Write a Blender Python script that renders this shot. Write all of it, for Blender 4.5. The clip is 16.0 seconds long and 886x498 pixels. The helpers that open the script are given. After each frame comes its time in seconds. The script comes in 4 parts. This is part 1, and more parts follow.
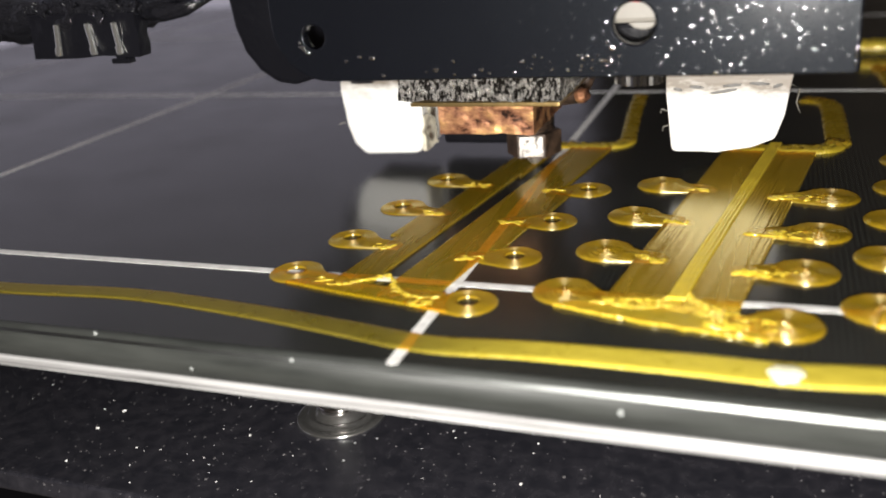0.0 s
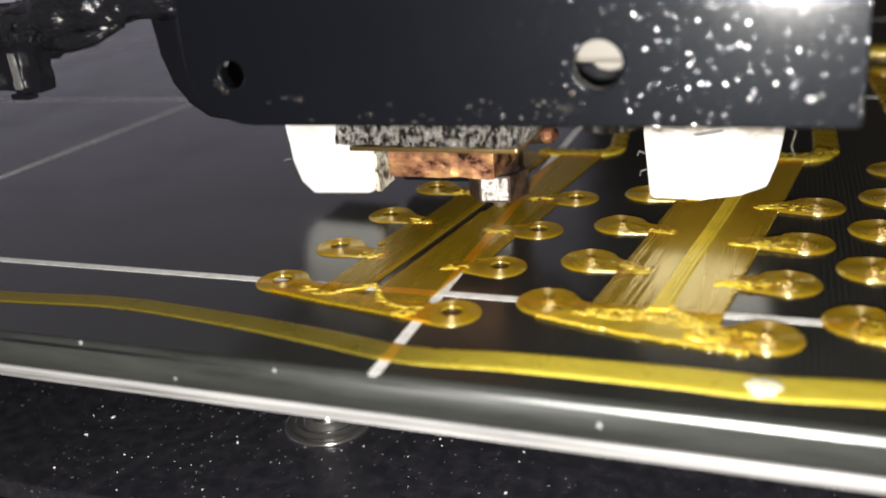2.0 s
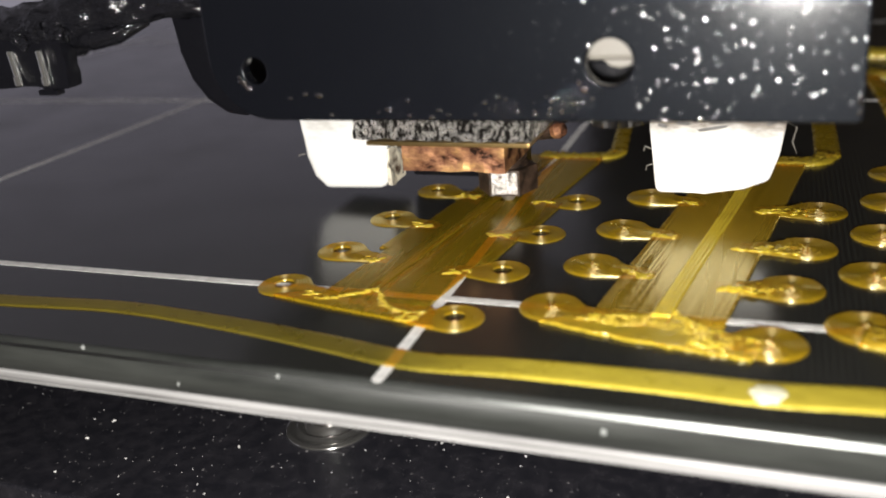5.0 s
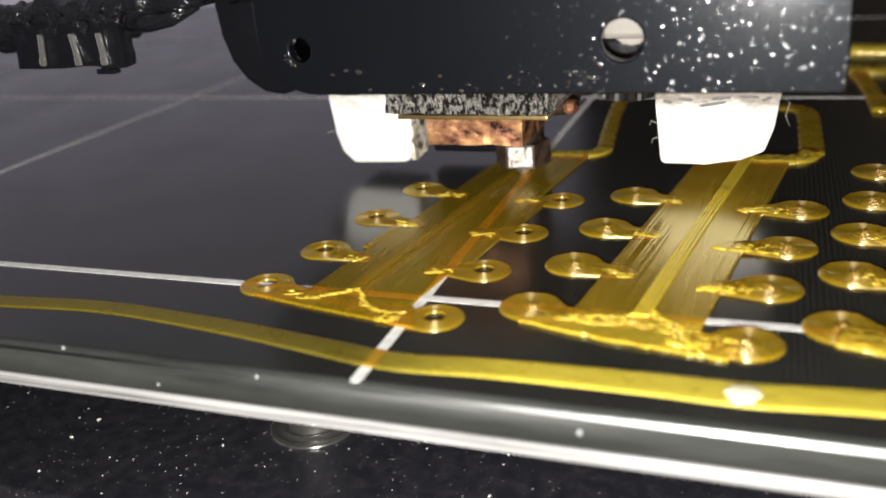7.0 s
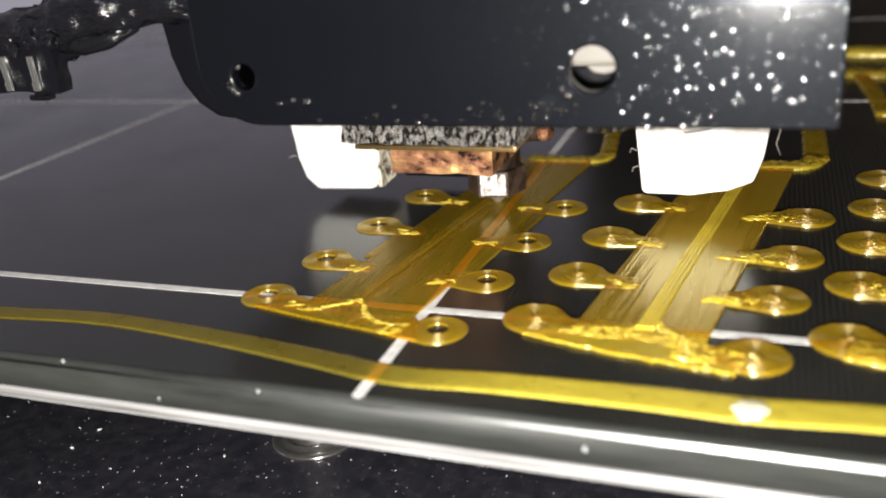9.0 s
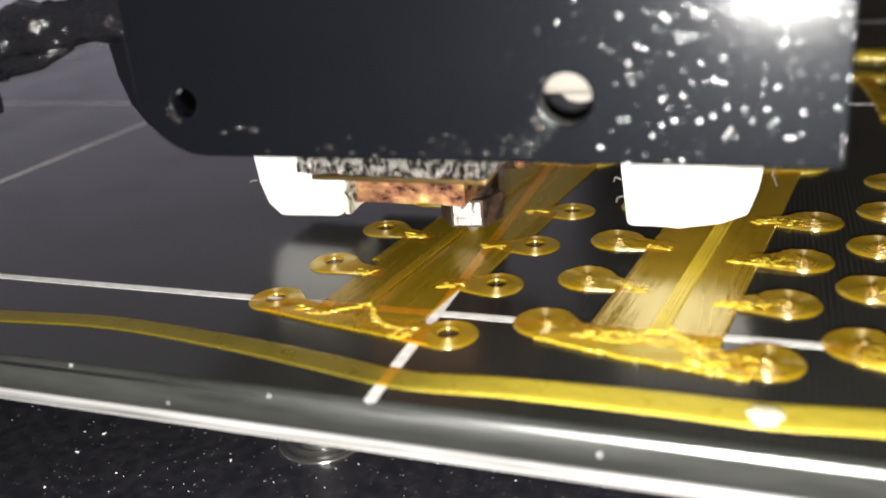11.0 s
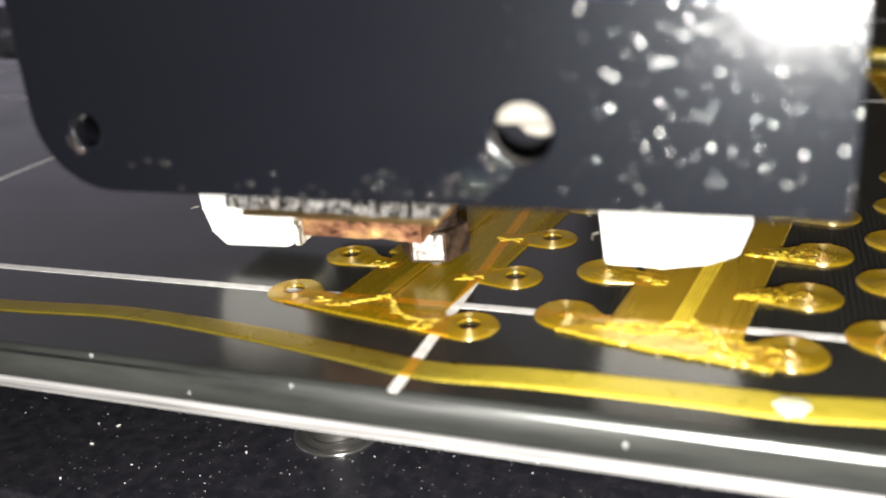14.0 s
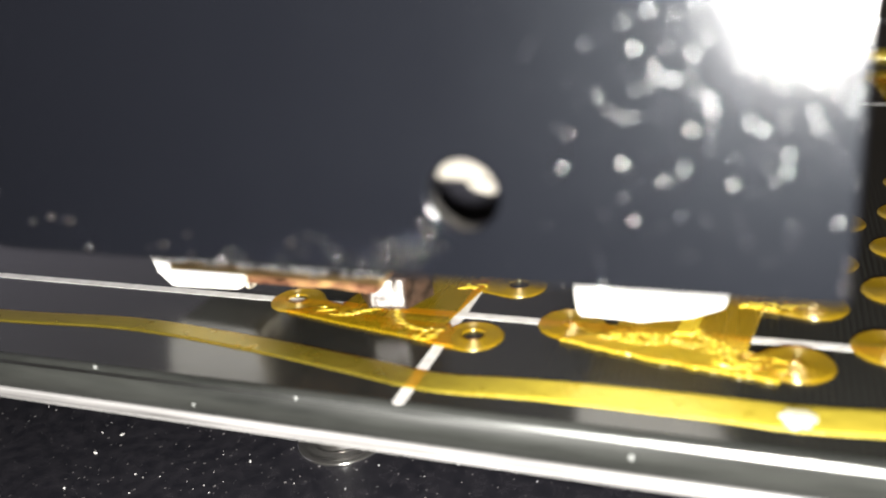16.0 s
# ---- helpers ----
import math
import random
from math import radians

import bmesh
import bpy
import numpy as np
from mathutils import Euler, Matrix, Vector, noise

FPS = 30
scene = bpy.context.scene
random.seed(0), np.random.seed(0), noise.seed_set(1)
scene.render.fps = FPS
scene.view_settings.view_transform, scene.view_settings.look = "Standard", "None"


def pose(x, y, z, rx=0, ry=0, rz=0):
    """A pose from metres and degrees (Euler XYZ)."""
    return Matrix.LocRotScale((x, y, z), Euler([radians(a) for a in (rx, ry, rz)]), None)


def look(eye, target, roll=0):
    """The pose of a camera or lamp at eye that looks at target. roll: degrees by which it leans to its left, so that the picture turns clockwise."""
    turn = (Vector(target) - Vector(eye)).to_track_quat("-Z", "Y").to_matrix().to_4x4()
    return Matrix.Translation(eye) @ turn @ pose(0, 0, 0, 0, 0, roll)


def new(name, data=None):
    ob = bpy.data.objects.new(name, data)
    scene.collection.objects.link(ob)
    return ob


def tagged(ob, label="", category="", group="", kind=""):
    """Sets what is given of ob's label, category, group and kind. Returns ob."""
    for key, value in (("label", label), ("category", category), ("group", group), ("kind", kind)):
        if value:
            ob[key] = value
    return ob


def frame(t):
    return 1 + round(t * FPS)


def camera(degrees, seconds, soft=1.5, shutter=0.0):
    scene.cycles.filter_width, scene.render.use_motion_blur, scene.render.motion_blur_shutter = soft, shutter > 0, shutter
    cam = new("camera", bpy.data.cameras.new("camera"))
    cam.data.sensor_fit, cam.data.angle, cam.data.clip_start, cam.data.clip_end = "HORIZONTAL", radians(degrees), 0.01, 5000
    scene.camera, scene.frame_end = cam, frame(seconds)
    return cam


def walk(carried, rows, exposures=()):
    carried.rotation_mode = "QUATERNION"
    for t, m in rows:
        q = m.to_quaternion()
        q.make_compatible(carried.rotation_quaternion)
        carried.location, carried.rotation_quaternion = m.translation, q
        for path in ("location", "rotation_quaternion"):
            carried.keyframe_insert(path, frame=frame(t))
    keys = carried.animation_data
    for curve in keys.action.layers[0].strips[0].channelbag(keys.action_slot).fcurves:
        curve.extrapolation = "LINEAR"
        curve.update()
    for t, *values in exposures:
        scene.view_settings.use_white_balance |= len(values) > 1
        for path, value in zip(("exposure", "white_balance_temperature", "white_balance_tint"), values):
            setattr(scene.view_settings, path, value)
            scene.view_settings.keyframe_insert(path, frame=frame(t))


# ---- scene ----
LENS = 52.9
cam = camera(LENS, 16.0, soft=1.9)
cam.data.dof.use_dof = True
cam.data.dof.focus_distance = 0.118
cam.data.dof.aperture_fstop = 21.0
PATH = [
    (0, (0.03296, -0.08576, 0.04016), (-0.00154, 0.00078, 0.00382), -4.99),
    (0.5, (0.02967, -0.08605, 0.04044), (-0.00442, 0.00066, 0.00411), -4.79),
    (1, (0.02655, -0.08614, 0.0403), (-0.00749, 0.00068, 0.00421), -4.64),
    (1.1, (0.02655, -0.08614, 0.0403), (-0.00749, 0.00068, 0.00421), -4.64),
    (1.2, (0.02924, -0.08593, 0.04048), (-0.00483, 0.00086, 0.00433), -4.68),
    (1.3, (0.03012, -0.08587, 0.04054), (-0.00396, 0.00091, 0.00437), -4.69),
    (1.5, (0.03143, -0.08576, 0.04063), (-0.00265, 0.001, 0.00443), -4.71),
    (2, (0.03469, -0.08507, 0.04118), (0.00014, 0.00146, 0.00485), -4.88),
    (2.5, (0.03756, -0.08511, 0.04156), (0.00304, 0.00157, 0.00556), -4.89),
    (2.6, (0.03826, -0.08511, 0.04156), (0.00374, 0.00157, 0.00556), -4.89),
    (2.7, (0.03686, -0.08511, 0.0415), (0.00235, 0.00154, 0.00543), -4.87),
    (2.8, (0.03538, -0.08511, 0.04137), (0.00091, 0.00149, 0.00514), -4.82),
    (2.9, (0.03471, -0.08511, 0.04131), (0.00026, 0.00147, 0.00501), -4.80),
    (3, (0.03405, -0.08511, 0.04126), (-0.0004, 0.00144, 0.00488), -4.78),
    (3.5, (0.03081, -0.08548, 0.04144), (-0.00314, 0.0013, 0.00515), -4.65),
    (4, (0.02765, -0.08537, 0.04143), (-0.00617, 0.00139, 0.00497), -4.60),
    (4.1, (0.02787, -0.08537, 0.04144), (-0.00596, 0.00139, 0.00497), -4.60),
    (4.2, (0.02915, -0.08534, 0.04145), (-0.00473, 0.00139, 0.00498), -4.59),
    (4.3, (0.02991, -0.08532, 0.04146), (-0.004, 0.00139, 0.00498), -4.59),
    (4.5, (0.03078, -0.08531, 0.04147), (-0.00316, 0.0014, 0.00499), -4.58),
    (5, (0.03405, -0.08498, 0.04181), (-0.00021, 0.00161, 0.00536), -4.74),
    (5.4, (0.0366, -0.08484, 0.04191), (0.00241, 0.00173, 0.00536), -4.75),
    (5.6, (0.0368, -0.08475, 0.04198), (0.00265, 0.00181, 0.00535), -4.75),
    (6.2, (0.0362, -0.08452, 0.04215), (0.00217, 0.00201, 0.00535), -4.75),
    (7.5, (0.03529, -0.08405, 0.0425), (0.00148, 0.00241, 0.00534), -4.76),
    (8, (0.0347, -0.08372, 0.04278), (0.00072, 0.0027, 0.00566), -4.81),
    (8.5, (0.03488, -0.08326, 0.04281), (0.00095, 0.0032, 0.00576), -4.83),
    (9, (0.03513, -0.08304, 0.04327), (0.00121, 0.00335, 0.00603), -4.92),
    (11.5, (0.03315, -0.08307, 0.04353), (-0.00035, 0.00354, 0.00643), -4.74),
    (12, (0.03271, -0.08296, 0.04363), (-0.00078, 0.00365, 0.00651), -4.73),
    (12.5, (0.03199, -0.08324, 0.04355), (-0.00169, 0.00326, 0.00636), -4.67),
    (13, (0.03218, -0.08362, 0.04249), (-0.00173, 0.00269, 0.00506), -4.60),
    (13.5, (0.03216, -0.08396, 0.04276), (-0.00144, 0.00247, 0.00532), -4.55),
    (14, (0.03134, -0.08413, 0.04281), (-0.00208, 0.00248, 0.00563), -4.48),
    (14.5, (0.03102, -0.08408, 0.04251), (-0.00242, 0.0024, 0.00505), -4.51),
    (15, (0.03069, -0.08373, 0.04295), (-0.00267, 0.00268, 0.00524), -4.63),
    (15.5, (0.03126, -0.08325, 0.04349), (-0.00217, 0.00323, 0.00605), -4.82),
    (16, (0.03089, -0.0836, 0.04386), (-0.00261, 0.00293, 0.00657), -4.75),
]

EXPOSURES = [(0.0, 0.27), (0.6, 0.35), (1.0, 0.47), (1.5, -0.01), (2.0, 0.01), (2.5, 0.31), (3.5, 0.29), (4.0, 0.49), (4.5, 0.07), (5.0, -0.13), (6.3, 0.07), (7.5, 0.22), (9.0, 0.27), (11.5, 0.33), (13.0, 0.39), (15.0, 0.45), (16.0, 0.51)]
walk(cam, [(t, look(e, g, r)) for t, e, g, r in PATH], EXPOSURES)

# ---- light: a small white lamp beside the lens, dim grey room ----
world = bpy.data.worlds.new("room_air")
scene.world = world
world.use_nodes = True
wn = world.node_tree.nodes["Background"]
# pale walls low down, a dimmer ceiling above
wt = world.node_tree
w_co = wt.nodes.new("ShaderNodeTexCoord")
w_sep = wt.nodes.new("ShaderNodeSeparateXYZ")
w_ramp = wt.nodes.new("ShaderNodeValToRGB")
w_ramp.color_ramp.interpolation = "EASE"
w_ramp.color_ramp.elements[0].position = 0.18
w_ramp.color_ramp.elements[0].color = (0.82, 0.775, 0.92, 1)
w_ramp.color_ramp.elements[1].position = 0.62
w_ramp.color_ramp.elements[1].color = (0.46, 0.43, 0.48, 1)
wt.links.new(w_co.outputs["Generated"], w_sep.inputs["Vector"])
wt.links.new(w_sep.outputs["Z"], w_ramp.inputs["Fac"])
wt.links.new(w_ramp.outputs["Color"], wn.inputs["Color"])
wn.inputs["Strength"].default_value = 0.325
flash_data = bpy.data.lights.new("torch_light", "POINT")
flash_data.energy = 1.55
flash_data.color = (1.0, 0.97, 0.92)
flash_data.shadow_soft_size = 0.008
torch = new("torch_light", flash_data)
torch.location = (0.036, -0.108, 0.030)

CM = 0.01


# ---- material helpers ----
def mat(name, base, rough=0.5, metal=0.0, spec=0.5):
    m = bpy.data.materials.new(name)
    m.use_nodes = True
    b = m.node_tree.nodes["Principled BSDF"]
    b.inputs["Base Color"].default_value = (*base, 1)
    b.inputs["Roughness"].default_value = rough
    b.inputs["Metallic"].default_value = metal
    b.inputs["Specular IOR Level"].default_value = spec
    return m, m.node_tree, b


def noise_node(nt, scale, detail=4.0, rough=0.6, stretch=(1, 1, 1)):
    co = nt.nodes.new("ShaderNodeTexCoord")
    mp = nt.nodes.new("ShaderNodeMapping")
    mp.inputs["Scale"].default_value = stretch
    n = nt.nodes.new("ShaderNodeTexNoise")
    n.inputs["Scale"].default_value = scale
    n.inputs["Detail"].default_value = detail
    n.inputs["Roughness"].default_value = rough
    nt.links.new(co.outputs["Object"], mp.inputs["Vector"])
    nt.links.new(mp.outputs["Vector"], n.inputs["Vector"])
    return n


def ramp(nt, src, stops):
    r = nt.nodes.new("ShaderNodeValToRGB")
    els = r.color_ramp.elements
    while len(els) < len(stops):
        els.new(0.5)
    for e, (p, c) in zip(els, stops):
        e.position = p
        e.color = (*c, 1) if len(c) == 3 else c
    nt.links.new(src, r.inputs["Fac"])
    return r


def bump(nt, b, height, strength, dist):
    k = nt.nodes.new("ShaderNodeBump")
    k.inputs["Strength"].default_value = strength
    k.inputs["Distance"].default_value = dist
    nt.links.new(height, k.inputs["Height"])
    nt.links.new(k.outputs["Normal"], b.inputs["Normal"])
    return k


def g(v):
    return (v, v, v)


# dark coated build surface
M_BED, nt, b = mat("build_surface", (0.012, 0.011, 0.011), 0.16, 0, 0.5)
n1 = noise_node(nt, 60, 5)
r1 = ramp(nt, n1.outputs["Fac"], [(0.35, g(0.17)), (0.7, g(0.27))])
nt.links.new(r1.outputs["Color"], b.inputs["Roughness"])
n2 = noise_node(nt, 35, 6)
r2 = ramp(nt, n2.outputs["Fac"], [(0.3, (0.008, 0.0075, 0.007)), (0.75, (0.018, 0.017, 0.016))])
nt.links.new(r2.outputs["Color"], b.inputs["Base Color"])
wv = []
for direction in ("X", "Y"):
    co = nt.nodes.new("ShaderNodeTexCoord")
    w = nt.nodes.new("ShaderNodeTexWave")
    w.bands_direction = direction
    w.inputs["Scale"].default_value = 480
    w.inputs["Distortion"].default_value = 0.6
    nt.links.new(co.outputs["Object"], w.inputs["Vector"])
    wv.append(w)
mw = nt.nodes.new("ShaderNodeMath")
mw.operation = "MULTIPLY"
nt.links.new(wv[0].outputs["Fac"], mw.inputs[0])
nt.links.new(wv[1].outputs["Fac"], mw.inputs[1])
mx = nt.nodes.new("ShaderNodeMix")
mx.data_type = "RGBA"
nt.links.new(mw.outputs[0], mx.inputs[0])
nt.links.new(r2.outputs["Color"], mx.inputs[6])
mx.inputs[7].default_value = (0.036, 0.039, 0.033, 1)
nt.links.new(mx.outputs[2], b.inputs["Base Color"])

# white printed lines
M_LINE, nt, b = mat("white_ink", (0.85, 0.84, 0.8), 0.5)
n1 = noise_node(nt, 700, 3)
r1 = ramp(nt, n1.outputs["Fac"], [(0.25, (0.62, 0.60, 0.57)), (0.6, (0.88, 0.87, 0.84))])
nt.links.new(r1.outputs["Color"], b.inputs["Base Color"])

# frosted glass edge, chamfers, aluminium
M_GLASS, nt, b = mat("ground_glass_edge", (0.16, 0.17, 0.16), 0.35)
n1 = noise_node(nt, 120, 5, 0.7, (0.25, 1, 2))
r1 = ramp(nt, n1.outputs["Fac"], [(0.25, (0.008, 0.009, 0.008)), (0.75, (0.044, 0.046, 0.042))])
nt.links.new(r1.outputs["Color"], b.inputs["Base Color"])
M_CHAMFER, nt, b = mat("ground_edge", (0.03, 0.031, 0.029), 0.5, 0.0, 0.3)
n1 = noise_node(nt, 120, 5, 0.7, (0.25, 1, 2))
r1 = ramp(nt, n1.outputs["Fac"], [(0.25, (0.008, 0.009, 0.008)), (0.75, (0.046, 0.048, 0.044))])
nt.links.new(r1.outputs["Color"], b.inputs["Base Color"])
n2 = noise_node(nt, 300, 4, 0.6, (0.15, 1, 1))
r2 = ramp(nt, n2.outputs["Fac"], [(0.3, g(0.42)), (0.7, g(0.58))])
nt.links.new(r2.outputs["Color"], b.inputs["Roughness"])
# shiny metal for the added strip that makes the edge highlight
M_EDGE_GLINT, nt, b = mat("edge_glint_metal", (0.27, 0.28, 0.27), 0.34, 1.0)
n1 = noise_node(nt, 300, 4, 0.6, (0.15, 1, 1))
r1 = ramp(nt, n1.outputs["Fac"], [(0.3, g(0.24)), (0.7, g(0.44))])
nt.links.new(r1.outputs["Color"], b.inputs["Roughness"])
M_ALU, nt, b = mat("bright_aluminium", (0.82, 0.81, 0.8), 0.45, 0.3)
n1 = noise_node(nt, 500, 4, 0.6, (0.06, 1, 3))
r1 = ramp(nt, n1.outputs["Fac"], [(0.3, (0.15, 0.146, 0.143)), (0.62, (0.50, 0.49, 0.485))])
nt.links.new(r1.outputs["Color"], b.inputs["Base Color"])
bump(nt, b, n1.outputs["Fac"], 0.2, 0.0002)


# translucent yellow filament; thin layers let the surface below through
def filament(name, clear, base, tint, rough=0.2, bumpy=0.12, grain=1500, streak=1.0, gloss=0.10, rings=0.0, thicker=None):
    m, nt, b = mat(name, base, 0.6, 0.0, 0.0)
    n1 = noise_node(nt, 300, 4, 0.6, (1, streak, 1))
    dark = tuple(c * 0.88 for c in base)
    r1 = ramp(nt, n1.outputs["Fac"], [(0.3, dark), (0.7, base)])
    oi = nt.nodes.new("ShaderNodeObjectInfo")
    hv = nt.nodes.new("ShaderNodeHueSaturation")
    mr = nt.nodes.new("ShaderNodeMapRange")
    mr.inputs["To Min"].default_value = 0.82
    mr.inputs["To Max"].default_value = 1.10
    nt.links.new(oi.outputs["Random"], mr.inputs["Value"])
    nt.links.new(mr.outputs["Result"], hv.inputs["Value"])
    nt.links.new(r1.outputs["Color"], hv.inputs["Color"])
    nt.links.new(hv.outputs["Color"], b.inputs["Base Color"])
    n2 = noise_node(nt, grain, 3, 0.6, (1, streak, 1))
    k = bump(nt, b, n2.outputs["Fac"], bumpy, 0.0003)
    r3 = ramp(nt, n1.outputs["Fac"], [(0.3, g(rough * 0.7)), (0.7, g(rough * 1.4))])
    tr = nt.nodes.new("ShaderNodeBsdfTransparent")
    tr.inputs["Color"].default_value = (*tint, 1)
    mx = nt.nodes.new("ShaderNodeMixShader")
    mx.inputs["Fac"].default_value = clear
    if thicker:
        # the band was pressed on thicker towards one end: clear falls along its length
        co = nt.nodes.new("ShaderNodeTexCoord")
        sx = nt.nodes.new("ShaderNodeSeparateXYZ")
        nt.links.new(co.outputs["Object"], sx.inputs["Vector"])
        n3 = noise_node(nt, 420, 4, 0.6)
        wob = nt.nodes.new("ShaderNodeMath")
        wob.operation = "MULTIPLY_ADD"
        nt.links.new(n3.outputs["Fac"], wob.inputs[0])
        wob.inputs[1].default_value = 0.006
        nt.links.new(sx.outputs["X"], wob.inputs[2])
        th = nt.nodes.new("ShaderNodeMapRange")
        th.inputs["From Min"].default_value, th.inputs["From Max"].default_value = thicker[0], thicker[1]
        th.inputs["To Min"].default_value, th.inputs["To Max"].default_value = clear, thicker[2]
        nt.links.new(wob.outputs[0], th.inputs["Value"])
        nt.links.new(th.outputs["Result"], mx.inputs["Fac"])
    nt.links.new(b.outputs["BSDF"], mx.inputs[1])
    nt.links.new(tr.outputs["BSDF"], mx.inputs[2])
    # clear glossy skin; fine round grooves spread its highlights across them
    fr = nt.nodes.new("ShaderNodeFresnel")
    fr.inputs["IOR"].default_value = 1.5
    fm = nt.nodes.new("ShaderNodeMapRange")
    fm.inputs["To Min"].default_value = gloss
    fm.inputs["To Max"].default_value = 0.7
    nt.links.new(fr.outputs["Fac"], fm.inputs["Value"])
    gl = nt.nodes.new("ShaderNodeBsdfAnisotropic")
    gl.inputs["Color"].default_value = (1.0, 0.92, 0.54, 1)
    if rings:
        co = nt.nodes.new("ShaderNodeTexCoord")
        sx = nt.nodes.new("ShaderNodeVectorMath")
        sx.operation = "CROSS_PRODUCT"
        sx.inputs[0].default_value = (0, 0, 1)
        nt.links.new(co.outputs["Object"], sx.inputs[1])
        tg = nt.nodes.new("ShaderNodeVectorMath")
        tg.operation = "NORMALIZE"
        nt.links.new(sx.outputs["Vector"], tg.inputs[0])
        gl.inputs["Anisotropy"].default_value = rings
        nt.links.new(tg.outputs["Vector"], gl.inputs["Tangent"])
    nt.links.new(r3.outputs["Color"], gl.inputs["Roughness"])
    nt.links.new(k.outputs["Normal"], gl.inputs["Normal"])
    top = nt.nodes.new("ShaderNodeMixShader")
    nt.links.new(fm.outputs["Result"], top.inputs["Fac"])
    nt.links.new(mx.outputs["Shader"], top.inputs[1])
    nt.links.new(gl.outputs["BSDF"], top.inputs[2])
    nt.links.new(top.outputs["Shader"], nt.nodes["Material Output"].inputs["Surface"])
    return m


M_FIL = filament("yellow_filament_thin", 0.82, (0.95, 0.65, 0.03), (1.0, 0.50, 0.02), 0.24, 0.06, 1500, 0.08, 0.035)
M_PAD = filament("yellow_filament_pad", 0.72, (0.98, 0.62, 0.015), (1.0, 0.48, 0.02), 0.40, 0.10, 1200, 1.0, 0.21, 0.58)
M_WEB = filament("yellow_filament_web", 0.70, (0.96, 0.63, 0.015), (1.0, 0.50, 0.02), 0.26, 0.25, 700, 1.0, 0.06)
M_CRUST = filament("yellow_filament_crust", 0.56, (0.92, 0.68, 0.05), (1.0, 0.55, 0.03), 0.22, 0.7, 600, 1.0, 0.14)
M_THICK = filament("yellow_filament_thick", 0.22, (0.92, 0.70, 0.06), (1.0, 0.62, 0.06), 0.20, 0.9, 550, 1.0, 0.16)
# near-white base: the torch highlight on the band, put into the colour
M_HOT_SPOT = filament("painted_hot_spot", 0.0, (1.0, 0.96, 0.70), (1.0, 0.7, 0.1), 0.35, 0.1, 400, 1.0, 0.06)
M_BAND = filament("yellow_filament_band", 0.83, (0.72, 0.57, 0.06), (1.0, 0.58, 0.04), 0.32, 0.5, 1100, 1.0, 0.05, 0.0, (0.001, 0.018, 0.24))
M_SHEEN = filament("yellow_filament_sheen", 0.64, (0.95, 0.60, 0.03), (1.0, 0.55, 0.04), 0.22, 0.15, 900, 0.04, 0.20)

# black powder coat with glints
M_COVER, nt, b = mat("black_powder_coat", (0.0038, 0.0042, 0.0060), 0.42, 0, 0.06)
b.inputs["Specular Tint"].default_value = (0.78, 0.88, 1.0, 1)
b.inputs["Coat Weight"].default_value = 0.85
b.inputs["Coat IOR"].default_value = 1.48
b.inputs["Coat Roughness"].default_value = 0.12
v1 = nt.nodes.new("ShaderNodeTexVoronoi")
v1.inputs["Scale"].default_value = 2900
co = nt.nodes.new("ShaderNodeTexCoord")
nt.links.new(co.outputs["Object"], v1.inputs["Vector"])
r1 = ramp(nt, v1.outputs["Distance"], [(0.24, (1, 1, 1)), (0.30, (0, 0, 0))])
# each grain of the coat lies at its own slight tilt
tilt = nt.nodes.new("ShaderNodeVectorMath")
tilt.operation = "SUBTRACT"
tilt.inputs[1].default_value = (0.5, 0.5, 0.5)
nt.links.new(v1.outputs["Color"], tilt.inputs[0])
mu = nt.nodes.new("ShaderNodeVectorMath")
mu.operation = "SCALE"
nt.links.new(tilt.outputs["Vector"], mu.inputs[0])
mk = nt.nodes.new("ShaderNodeMath")
mk.operation = "MULTIPLY"
mk.inputs[1].default_value = 0.36
nt.links.new(r1.outputs["Color"], mk.inputs[0])
nt.links.new(mk.outputs[0], mu.inputs["Scale"])
ge = nt.nodes.new("ShaderNodeNewGeometry")
ad = nt.nodes.new("ShaderNodeVectorMath")
ad.operation = "ADD"
nt.links.new(ge.outputs["Normal"], ad.inputs[0])
nt.links.new(mu.outputs["Vector"], ad.inputs[1])
nr = nt.nodes.new("ShaderNodeVectorMath")
nr.operation = "NORMALIZE"
nt.links.new(ad.outputs["Vector"], nr.inputs[0])
nt.links.new(nr.outputs["Vector"], b.inputs["Coat Normal"])
n2 = noise_node(nt, 90, 5)
r2 = ramp(nt, n2.outputs["Fac"], [(0.3, g(0.38)), (0.7, g(0.48))])
nt.links.new(r2.outputs["Color"], b.inputs["Roughness"])

M_BLACK, nt, b = mat("black_plastic", (0.006, 0.006, 0.008), 0.30, 0, 0.25)
n1 = noise_node(nt, 300, 4)
bump(nt, b, n1.outputs["Fac"], 0.3, 0.0006)

M_SLEEVE, nt, b = mat("shiny_black_sleeve", (0.008, 0.008, 0.010), 0.13, 0, 0.5)
n1 = noise_node(nt, 420, 4, 0.6, (0.5, 1, 1))
bump(nt, b, n1.outputs["Fac"], 0.9, 0.0016)

